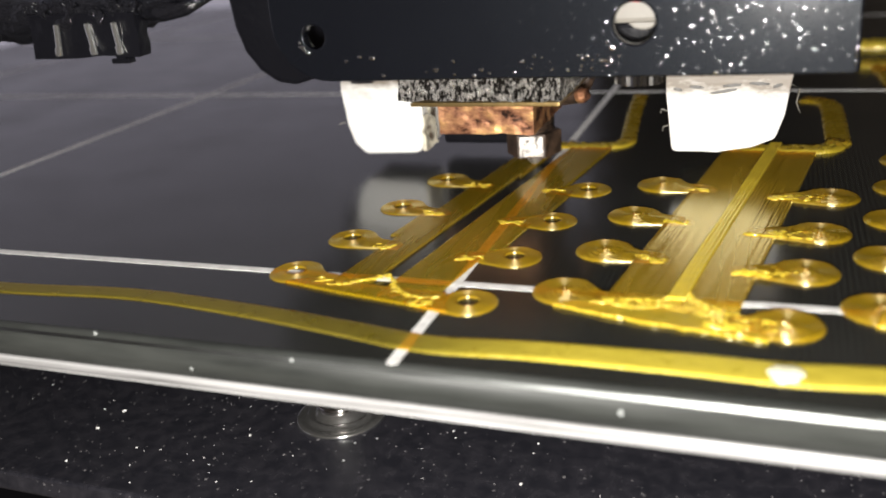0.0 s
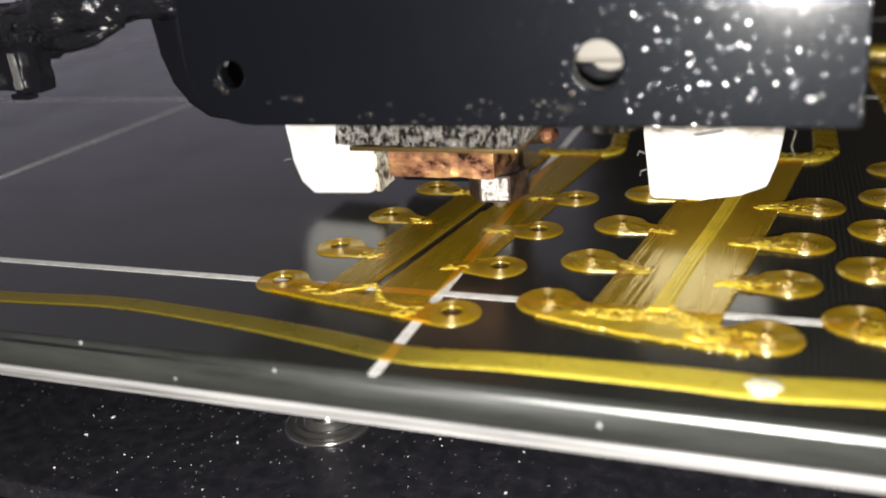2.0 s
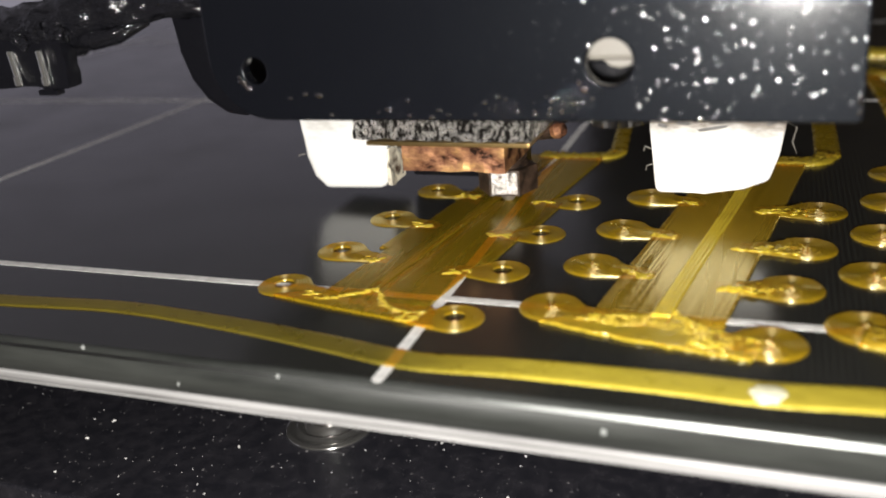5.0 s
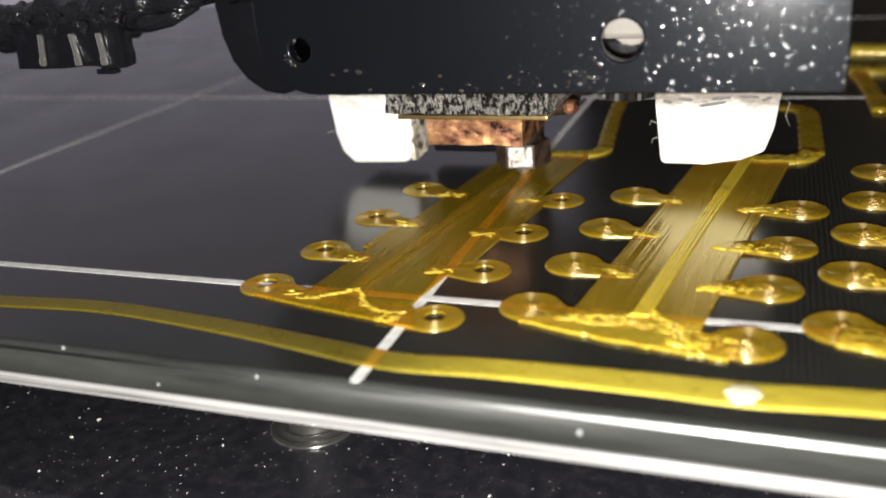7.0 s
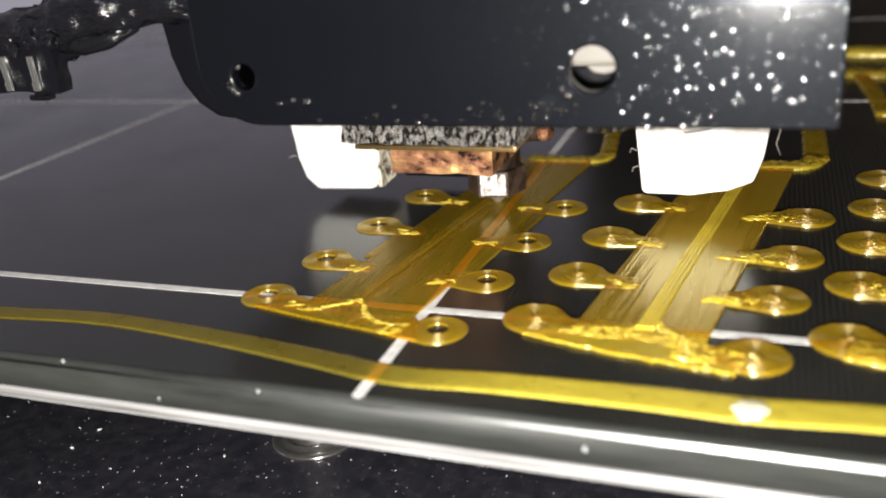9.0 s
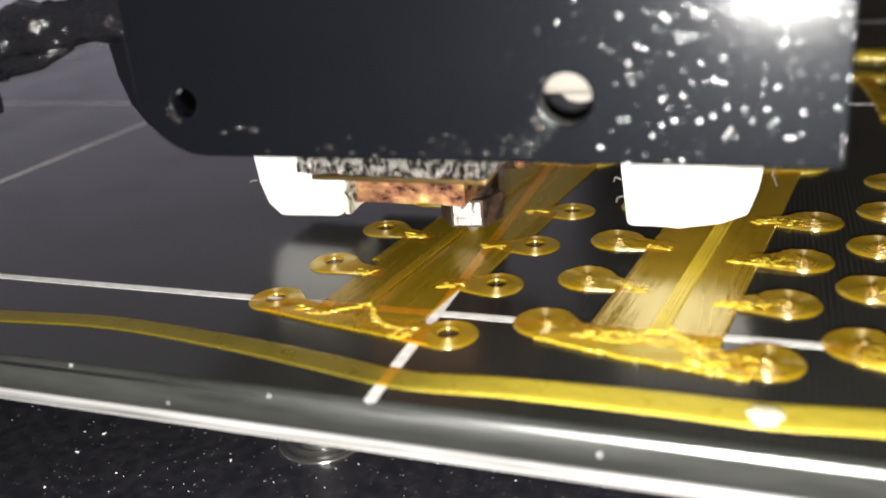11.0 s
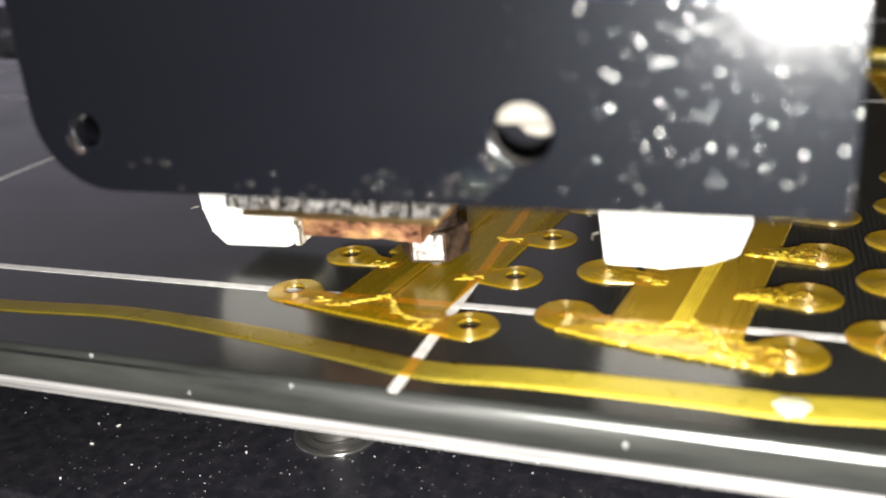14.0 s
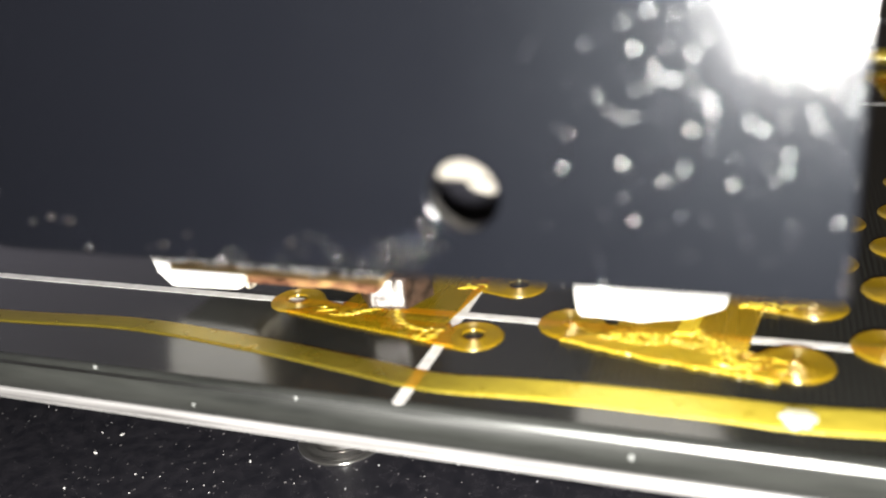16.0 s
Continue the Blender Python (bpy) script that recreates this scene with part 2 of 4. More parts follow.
# dusty black plate below the bed, with pale grains
M_PLATE, nt, b = mat("dusty_black_plate", (0.012, 0.013, 0.017), 0.26)
dust = []
for scale, cut0, size in ((700, 0.80, 0.16), (1300, 0.86, 0.2)):
    v1 = nt.nodes.new("ShaderNodeTexVoronoi")
    v1.inputs["Scale"].default_value = scale
    co = nt.nodes.new("ShaderNodeTexCoord")
    nt.links.new(co.outputs["Object"], v1.inputs["Vector"])
    r1 = ramp(nt, v1.outputs["Distance"], [(size * 0.6, (1, 1, 1)), (size, (0, 0, 0))])
    sp = nt.nodes.new("ShaderNodeSeparateColor")
    nt.links.new(v1.outputs["Color"], sp.inputs["Color"])
    r0 = ramp(nt, sp.outputs[0], [(cut0 - 0.25, (0, 0, 0)), (cut0 + 0.14, (1, 1, 1))])
    mu = nt.nodes.new("ShaderNodeMath")
    mu.operation = "MULTIPLY"
    nt.links.new(r1.outputs["Color"], mu.inputs[0])
    nt.links.new(r0.outputs["Color"], mu.inputs[1])
    dust.append(mu)
n1 = noise_node(nt, 75, 6, 0.75)
r2 = ramp(nt, n1.outputs["Fac"], [(0.42, (0.06, 0.06, 0.06)), (0.62, (1, 1, 1))])
ad = nt.nodes.new("ShaderNodeMath")
ad.operation = "MAXIMUM"
nt.links.new(dust[0].outputs[0], ad.inputs[0])
nt.links.new(dust[1].outputs[0], ad.inputs[1])
mu = nt.nodes.new("ShaderNodeMath")
mu.operation = "MULTIPLY"
nt.links.new(ad.outputs[0], mu.inputs[0])
nt.links.new(r2.outputs["Color"], mu.inputs[1])
n4 = noise_node(nt, 500, 5, 0.7)
r4 = ramp(nt, n4.outputs["Fac"], [(0.40, (0.013, 0.013, 0.017)), (0.80, (0.034, 0.032, 0.038))])
mc = nt.nodes.new("ShaderNodeMix")
mc.data_type = "RGBA"
nt.links.new(r4.outputs["Color"], mc.inputs[6])
mc.inputs[7].default_value = (0.36, 0.34, 0.34, 1)
nt.links.new(mu.outputs[0], mc.inputs[0])
nt.links.new(mc.outputs[2], b.inputs["Base Color"])
bump(nt, b, n4.outputs["Fac"], 0.12, 0.0004)

M_STEEL, nt, b = mat("bright_steel", (0.7, 0.69, 0.67), 0.2, 0.9)
n1 = noise_node(nt, 600, 3, 0.5, (1, 1, 0.1))
bump(nt, b, n1.outputs["Fac"], 0.15, 0.0002)
M_FLANGE, nt, b = mat("dull_chrome", (0.58, 0.57, 0.55), 0.16, 0.95)
n1 = noise_node(nt, 250, 4)
r1 = ramp(nt, n1.outputs["Fac"], [(0.35, g(0.10)), (0.7, g(0.24))])
nt.links.new(r1.outputs["Color"], b.inputs["Roughness"])
M_CHROME, nt, b = mat("chrome", (0.62, 0.60, 0.58), 0.13, 1.0)
n1 = noise_node(nt, 400, 3)
bump(nt, b, n1.outputs["Fac"], 0.1, 0.0002)

# crumpled, sooty silver wrap of the heat break block
M_SINK, nt, b = mat("sooty_silver", (0.5, 0.5, 0.48), 0.3, 0.8)
n1 = noise_node(nt, 1450, 5, 0.75, (1.35, 1, 0.7))
r1 = ramp(nt, n1.outputs["Fac"], [(0.475, (0.014, 0.011, 0.009)), (0.555, (0.86, 0.83, 0.79))])
nt.links.new(r1.outputs["Color"], b.inputs["Base Color"])
r2 = ramp(nt, n1.outputs["Fac"], [(0.4, g(0.6)), (0.6, g(0.22))])
nt.links.new(r2.outputs["Color"], b.inputs["Roughness"])
bump(nt, b, n1.outputs["Fac"], 0.9, 0.0012)

M_COPPER, nt, b = mat("scorched_copper", (0.6, 0.28, 0.14), 0.42, 0.75)
n1 = noise_node(nt, 330, 6, 0.62, (0.8, 1, 1.3))
r1 = ramp(nt, n1.outputs["Fac"], [(0.38, (0.03, 0.014, 0.009)), (0.44, (0.27, 0.12, 0.07)), (0.54, (0.54, 0.27, 0.14)), (0.68, (0.84, 0.50, 0.21))])
nt.links.new(r1.outputs["Color"], b.inputs["Base Color"])
bump(nt, b, n1.outputs["Fac"], 0.3, 0.0006)

M_NOZ, nt, b = mat("pitted_steel", (0.5, 0.5, 0.5), 0.35, 0.7)
n1 = noise_node(nt, 900, 4, 0.7)
r1 = ramp(nt, n1.outputs["Fac"], [(0.36, (0.04, 0.03, 0.025)), (0.5, (0.5, 0.48, 0.46)), (0.7, (0.75, 0.74, 0.72))])
nt.links.new(r1.outputs["Color"], b.inputs["Base Color"])
bump(nt, b, n1.outputs["Fac"], 0.7, 0.0006)

M_SOOT, nt, b = mat("burnt_brown", (0.05, 0.03, 0.02), 0.5, 0.3)
n1 = noise_node(nt, 500, 5)
r1 = ramp(nt, n1.outputs["Fac"], [(0.35, (0.012, 0.008, 0.006)), (0.7, (0.10, 0.06, 0.04))])
nt.links.new(r1.outputs["Color"], b.inputs["Base Color"])
bump(nt, b, n1.outputs["Fac"], 0.5, 0.0006)

M_DUCT, nt, b = mat("white_plastic", (0.83, 0.82, 0.78), 0.45)
n1 = noise_node(nt, 140, 5)
r1 = ramp(nt, n1.outputs["Fac"], [(0.22, (0.74, 0.68, 0.55)), (0.34, (0.86, 0.85, 0.82))])
nt.links.new(r1.outputs["Color"], b.inputs["Base Color"])
n2 = noise_node(nt, 700, 3, 0.5, (0.3, 0.3, 2))
bump(nt, b, n2.outputs["Fac"], 0.15, 0.0004)
# shade under the cover, painted in with staining on the upper part, ragged lower edge
co = nt.nodes.new("ShaderNodeTexCoord")
sx = nt.nodes.new("ShaderNodeSeparateXYZ")
nt.links.new(co.outputs["Object"], sx.inputs["Vector"])
n3 = noise_node(nt, 260, 5, 0.65, (0.6, 0.6, 1.6))
ms = nt.nodes.new("ShaderNodeMath")
ms.operation = "MULTIPLY_ADD"
nt.links.new(n3.outputs["Fac"], ms.inputs[0])
ms.inputs[1].default_value = 0.0075
nt.links.new(sx.outputs["Z"], ms.inputs[2])
mr = nt.nodes.new("ShaderNodeMapRange")
mr.inputs["From Min"].default_value = 0.0148
mr.inputs["From Max"].default_value = 0.0178
nt.links.new(ms.outputs[0], mr.inputs["Value"])
ms = nt.nodes.new("ShaderNodeMix")
ms.data_type = "RGBA"
nt.links.new(mr.outputs["Result"], ms.inputs[0])
nt.links.new(r1.outputs["Color"], ms.inputs[6])
ms.inputs[7].default_value = (0.20, 0.17, 0.14, 1)
nt.links.new(ms.outputs[2], b.inputs["Base Color"])

M_BEIGE, nt, b = mat("beige_plastic", (0.20, 0.185, 0.16), 0.5)
n1 = noise_node(nt, 200, 4)
bump(nt, b, n1.outputs["Fac"], 0.2, 0.0005)
M_SCORCH, nt, b = mat("scorched_plastic", (0.5, 0.4, 0.25), 0.5)
n1 = noise_node(nt, 420, 5)
r1 = ramp(nt, n1.outputs["Fac"], [(0.42, (0.06, 0.03, 0.015)), (0.56, (0.78, 0.72, 0.58))])
nt.links.new(r1.outputs["Color"], b.inputs["Base Color"])
M_CHIP, nt, b = mat("chipped_glass", (0.30, 0.31, 0.30), 0.4)
n1 = noise_node(nt, 2000, 3)
bump(nt, b, n1.outputs["Fac"], 0.5, 0.0002)
M_SCUFF, nt, b = mat("grey_scuff", (0.16, 0.155, 0.15), 0.6)
M_RED, nt, b = mat("red_sleeve", (0.6, 0.06, 0.03), 0.45)
M_BRASS, nt, b = mat("brass", (0.6, 0.42, 0.18), 0.3, 1.0)
n1 = noise_node(nt, 500, 3)
bump(nt, b, n1.outputs["Fac"], 0.2, 0.0003)
M_WALL, nt, b = mat("dark_wall", (0.11, 0.09, 0.07), 0.8)
n1 = noise_node(nt, 8, 5)
r1 = ramp(nt, n1.outputs["Fac"], [(0.3, (0.09, 0.074, 0.056)), (0.7, (0.15, 0.124, 0.095))])
nt.links.new(r1.outputs["Color"], b.inputs["Base Color"])


# ---- mesh helpers, all in centimetres ----
def part(name, bm, material, parent=None, label="", smooth=False, move=None):
    bmesh.ops.recalc_face_normals(bm, faces=bm.faces)
    if any(e.is_boundary for e in bm.edges) and sum(f.normal.z * f.calc_area() for f in bm.faces) < 0:
        bmesh.ops.reverse_faces(bm, faces=bm.faces)
    bmesh.ops.scale(bm, vec=(CM, CM, CM), verts=bm.verts)
    me = bpy.data.meshes.new(name)
    bm.to_mesh(me)
    bm.free()
    if smooth:
        for p in me.polygons:
            p.use_smooth = True
    me.materials.append(material)
    ob = new(name, me)
    if parent is not None:
        ob.parent = parent
    if label:
        ob["label"] = label
    if move is not None:
        ob.matrix_basis = move
    return ob


def at(x, y, z, rx=0, ry=0, rz=0):
    return pose(x * CM, y * CM, z * CM, rx, ry, rz)


def box(bm, x0, x1, y0, y1, z0, z1, bevel=0.0, seg=2):
    r = bmesh.ops.create_cube(bm, size=1)
    vs = r["verts"]
    bmesh.ops.scale(bm, vec=(x1 - x0, y1 - y0, z1 - z0), verts=vs)
    bmesh.ops.translate(bm, vec=((x0 + x1) / 2, (y0 + y1) / 2, (z0 + z1) / 2), verts=vs)
    if bevel:
        es = list({e for v in vs for e in v.link_edges})
        bmesh.ops.bevel(bm, geom=es, offset=bevel, segments=seg, profile=0.6, affect="EDGES")
    return bm


def prism_y(bm, outline, y0, y1, bevel=0.0, seg=3):
    """A solid with an outline in x and z, from y0 to y1."""
    a = [bm.verts.new((x, y0, z)) for x, z in outline]
    c = [bm.verts.new((x, y1, z)) for x, z in outline]
    n = len(a)
    fs = [bm.faces.new(a), bm.faces.new(c[::-1])]
    for i in range(n):
        fs.append(bm.faces.new((a[i], a[(i + 1) % n], c[(i + 1) % n], c[i])))
    if bevel:
        es = [e for e in bm.edges if all(v in a or v in c for v in e.verts)]
        bmesh.ops.bevel(bm, geom=es, offset=bevel, segments=seg, profile=0.6, affect="EDGES")
    return bm


def prism_z(bm, outline, z0, z1, bevel=0.0, bottom=True):
    a = [bm.verts.new((x, y, z0)) for x, y in outline]
    c = [bm.verts.new((x, y, z1)) for x, y in outline]
    n = len(a)
    top = bm.faces.new(c)
    if bottom:
        bm.faces.new(a[::-1])
    for i in range(n):
        bm.faces.new((a[i], a[(i + 1) % n], c[(i + 1) % n], c[i]))
    if bevel:
        bmesh.ops.bevel(bm, geom=list(top.edges), offset=bevel, segments=2, profile=0.6, affect="EDGES")
    return bm


def lathe(bm, profile, seg=32, cx=0.0, cy=0.0):
    """Turned body round the z axis from (radius, z) pairs."""
    rings = []
    for r, z in profile:
        rings.append([bm.verts.new((cx + r * math.cos(2 * math.pi * i / seg), cy + r * math.sin(2 * math.pi * i / seg), z)) for i in range(seg)])
    for p, q in zip(rings, rings[1:]):
        for i in range(seg):
            bm.faces.new((p[i], p[(i + 1) % seg], q[(i + 1) % seg], q[i]))
    return rings


def tube(bm, pts, rad, seg=8):
    """A bent round rod through points."""
    rings = []
    for i, p in enumerate(pts):
        d = (Vector(pts[min(i + 1, len(pts) - 1)]) - Vector(pts[max(i - 1, 0)])).normalized()
        u = d.orthogonal().normalized()
        if abs(d.z) < 0.95:
            u = Vector((0, 0, 1)).cross(d).normalized()
        w = d.cross(u)
        rr = rad[i] if isinstance(rad, (list, tuple)) else rad
        rings.append([bm.verts.new(Vector(p) + rr * (math.cos(2 * math.pi * k / seg) * u + math.sin(2 * math.pi * k / seg) * w)) for k in range(seg)])
    for p, q in zip(rings, rings[1:]):
        for k in range(seg):
            bm.faces.new((p[k], p[(k + 1) % seg], q[(k + 1) % seg], q[k]))
    bm.faces.new(rings[0][::-1])
    bm.faces.new(rings[-1])
    return bm


def thing(name, label, category, group="", x=0.0, y=0.0, z=0.0):
    ob = new(name)
    ob.empty_display_size = 0.01
    ob.location = (x * CM, y * CM, z * CM)
    return tagged(ob, label, category, group)


# ---- setting: table, and unseen dark walls added to darken reflections ----
bm = bmesh.new()
box(bm, -80, 70, -50, 75, -16, -13, 0.3)
tagged(part("table", bm, M_WALL), "dark wooden table top under the printer", "table", kind="structure")
bm = bmesh.new()
box(bm, 34, 36, -50, 75, -13, 60)
tagged(part("unseen_wall_east", bm, M_WALL), "unseen dark wall added beside the printer", "wall", kind="structure")


# added out of view so the right of the bed mirrors something dark
bm = bmesh.new()
box(bm, -7.5, 34, 44, 46, -13, 60)
tagged(part("unseen_wall_north", bm, M_WALL), "unseen dark wall added behind the printer to darken the bed's reflection", "wall", kind="structure")

bm = bmesh.new()
box(bm, -80, 34, -50, -48, -13, 60)
tagged(part("unseen_wall_south", bm, M_WALL), "unseen dark wall added in front of the printer", "wall", kind="structure")

# ---- the bed ----
BX0, BX1, BY0, BY1 = -26.0, 16.0, -1.95, 30.0
bed = thing("print_bed", "black coated glass print bed with white grid lines", "print bed")
ER, EH = 0.13, 0.21  # depth and height of the rounded front edge


def edge_y(z):
    """Where the rounded front edge stands at height z."""
    return BY0 + ER - ER * math.sqrt(max(0.0, 1 - ((z + EH) / EH) ** 2)) if z > -EH else BY0


bm = bmesh.new()
box(bm, BX0, BX1, BY0 + ER, BY1, -0.36, -0.03)
part("glass_plate", bm, M_GLASS, bed, "grey-green glass plate")
bm = bmesh.new()
box(bm, BX0 + 0.03, BX1 - 0.03, BY0 + ER + 0.002, BY1 - 0.03, -0.029, 0.0)
part("build_surface", bm, M_BED, bed, "glossy black coated surface")
# rounded, ground front edge of the glass
bm = bmesh.new()
arc = [(BY0 + ER - ER * math.cos(math.radians(a)), -EH + (EH - 0.001) * math.sin(math.radians(a))) for a in range(0, 91, 6)]
arc = [(BY0, -0.36)] + arc + [(BY0 + ER - 0.001, -0.36)]
a = [bm.verts.new((BX0, y, z)) for y, z in arc]
c = [bm.verts.new((BX1, y, z)) for y, z in arc]
bm.faces.new(a), bm.faces.new(c[::-1])
for i in range(len(arc)):
    bm.faces.new((a[i], a[(i + 1) % len(arc)], c[(i + 1) % len(arc)], c[i]))
rim = part("front_edge", bm, M_CHAMFER, bed, "rounded ground glass edge")
for p in rim.data.polygons:
    p.use_smooth = abs(p.normal.x) < 0.5 and p.normal.z > -0.1 and p.normal.y < 0.3
# narrow metal strip added along the rounded edge to carry its bright highlight
bm = bmesh.new()
flat = [(BY0 + 0.028, -0.077), (BY0 + 0.049, -0.044), (BY0 + 0.058, -0.049), (BY0 + 0.037, -0.082)]
a = [bm.verts.new((BX0, y, z)) for y, z in flat]
c = [bm.verts.new((BX1, y, z)) for y, z in flat]
bm.faces.new(a), bm.faces.new(c[::-1])
for i in range(4):
    bm.faces.new((a[i], a[(i + 1) % 4], c[(i + 1) % 4], c[i]))
part("edge_glint_strip", bm, M_EDGE_GLINT, bed, "metal strip standing in for the highlight on the glass edge")
bm = bmesh.new()
box(bm, BX0, BX1, BY0 - 0.03, BY1, -0.50, -0.365, 0.025)
part("heater_plate", bm, M_ALU, bed, "bright aluminium heater plate")


def grid_line(x0, y0, x1, y1, w, top=0.004):
    bm = bmesh.new()
    d = Vector((x1 - x0, y1 - y0)).normalized()
    nrm = Vector((-d.y, d.x)) * w / 2
    pts = []
    for k in range(9):
        s = math.pi / 2 + math.pi * k / 8
        pts.append((x0 + w / 2 * (d.x * math.cos(s) - d.y * math.sin(s)), y0 + w / 2 * (d.y * math.cos(s) + d.x * math.sin(s))))
    pts += [(x1 - nrm.x, y1 - nrm.y), (x1 + nrm.x, y1 + nrm.y)]
    prism_z(bm, pts, 0.0005, top)
    part("grid_line", bm, M_LINE, bed, "white printed line")


grid_line(0, -1.84, 0, 29.5, 0.125)
grid_line(-10, -1.84, -10, 29.5, 0.125)
grid_line(-20, -1.84, -20, 29.5, 0.125)
grid_line(-25.5, 0.0, 15.5, 0.0, 0.125, 0.0055)
grid_line(-25.5, 10.0, 15.5, 10.0, 0.125, 0.0055)
grid_line(-25.5, 20.0, 15.5, 20.0, 0.125, 0.0055)

for x, z, r in ((-3.48, -0.02, 0.026), (-1.06, -0.06, 0.022), (2.16, -0.20, 0.024), (-2.25, -0.27, 0.018)):
    bm = bmesh.new()
    bmesh.ops.create_icosphere(bm, subdivisions=2, radius=r)
    bmesh.ops.scale(bm, vec=(1, 0.5, 1.2), verts=bm.verts)
    for v in bm.verts:
        v.co += noise.noise_vector(v.co * 40) * r * 0.35
    part("glass_chip", bm, M_CHIP, bed, "small white chip in the glass edge", move=at(x, edge_y(z), z))

# ---- plate below the bed with its post ----
bm = bmesh.new()
box(bm, -24, 15, -1.52, 28, -2.75, -2.45, 0.04)
tagged(part("carriage_plate", bm, M_PLATE), "dusty black metal carriage plate under the bed", "carriage plate")
post = thing("levelling_post", "chrome levelling post with a round flange", "post", x=-2.12, y=0.72, z=-2.45)
bm = bmesh.new()
lathe(bm, [(0.001, 0.0), (0.60, 0.0), (0.62, 0.02), (0.60, 0.05), (0.52, 0.06), (0.48, 0.035), (0.45, 0.09), (0.42, 0.10), (0.38, 0.06), (0.34, 0.08), (0.32, 0.17), (0.26, 0.18)], 48)
part("flange", bm, M_FLANGE, post, smooth=True)
bm = bmesh.new()
lathe(bm, [(0.26, 0.17), (0.24, 0.22), (0.24, 1.94), (0.001, 1.94)], 32)
part("shaft", bm, M_STEEL, post, smooth=True)
# ring added at the shaft base only to give the post its bright highlight
bm = bmesh.new()
lathe(bm, [(0.25, 0.18), (0.31, 0.19), (0.325, 0.23), (0.31, 0.27), (0.25, 0.28)], 32)
part("highlight_ring", bm, M_CHROME, post, "bright chrome ring added to catch a highlight", smooth=True)
random.seed(11)
bm = bmesh.new()
for i in range(150):
    x, y = random.gauss(-1.6, 3.2), random.uniform(-1.4, 2.4)
    r = 0.006 + 0.017 * random.random() ** 4
    res = bmesh.ops.create_icosphere(bm, subdivisions=1, radius=r)
    bmesh.ops.scale(bm, vec=(random.uniform(0.8, 2.2), random.uniform(0.7, 1.2), 0.7), verts=res["verts"])
    bmesh.ops.rotate(bm, cent=(0, 0, 0), matrix=Matrix.Rotation(random.uniform(0, 3.1), 3, "Z"), verts=res["verts"])
    bmesh.ops.translate(bm, vec=(x, y, -2.448 + r * 0.3), verts=res["verts"])
tagged(part("dust_crumbs", bm, M_LINE), "pale plastic crumbs scattered on the black carriage plate", "dust", kind="stuff")
# chrome screw in the front face of the plate, and a pale board on the table
bm = bmesh.new()
lathe(bm, [(0.001, 0.10), (0.10, 0.10), (0.13, 0.085), (0.15, 0.05), (0.15, 0.02), (0.22, 0.02), (0.22, 0.0), (0.001, 0.0)], 24)
tagged(part("screw", bm, M_CHROME, smooth=True, move=at(-6.42, -1.524, -2.56, 90, 0, 0)), "shiny chrome screw in the edge of the carriage plate", "screw")
bm = bmesh.new()
box(bm, -18.4, -13.0, 2.0, 9.45, -13.0, -12.6, 0.05)
tagged(part("board", bm, M_BEIGE), "pale beige board lying on the dark table", "board")
# support blocks that carry the bed over the plate
for x, y in ((-22, 26), (13, 26), (-22, 2), (13, 2)):
    bm = bmesh.new()
    lathe(bm, [(0.001, 0), (0.24, 0), (0.24, 1.945), (0.001, 1.945)], 24)
    ob = part("spacer", bm, M_CHROME, move=at(x, y, -2.445))
    tagged(ob, "chrome spacer between bed and carriage plate", "spacer", "bed spacers")
for x in (-15, 8):
    bm = bmesh.new()
    box(bm, -1.5, 1.5, -12, 12, -13, -2.76, 0.1)
    tagged(part("rail", bm, M_BLACK, move=at(x, 14, 0)), "black rail that carries the bed carriage", "rail", "bed rails")

# ---- the printed layer ----
K = 0.145  # lean of the printed columns


def lump_at(bm, x, y, z, r):
    res = bmesh.ops.create_icosphere(bm, subdivisions=1, radius=r)
    bmesh.ops.scale(bm, vec=(random.uniform(1.2, 3.6), random.uniform(0.6, 1.0), random.uniform(0.3, 0.6)), verts=res["verts"])
    bmesh.ops.rotate(bm, cent=(0, 0, 0), matrix=Matrix.Rotation(random.gauss(0, 0.55), 3, "Z"), verts=res["verts"])
    bmesh.ops.translate(bm, vec=(x, y, z), verts=res["verts"])


def crumbly_seam(parent, pts, per, wide, z, size):
    """A ragged row of small filament lumps along a line."""
    bm = bmesh.new()
    for (x0, y0), (x1, y1) in zip(pts, pts[1:]):
        n = max(2, round(math.hypot(x1 - x0, y1 - y0) * per))
        for i in range(n):
            f = (i + random.random()) / n
            lump_at(bm, x0 + (x1 - x0) * f + random.uniform(-wide, wide), y0 + (y1 - y0) * f + random.uniform(-wide, wide), z, random.uniform(0.5, 1.2) * size)
    tagged(part("seam", bm, M_THICK, parent, smooth=True), "ragged bright yellow filament seam", kind="stuff")


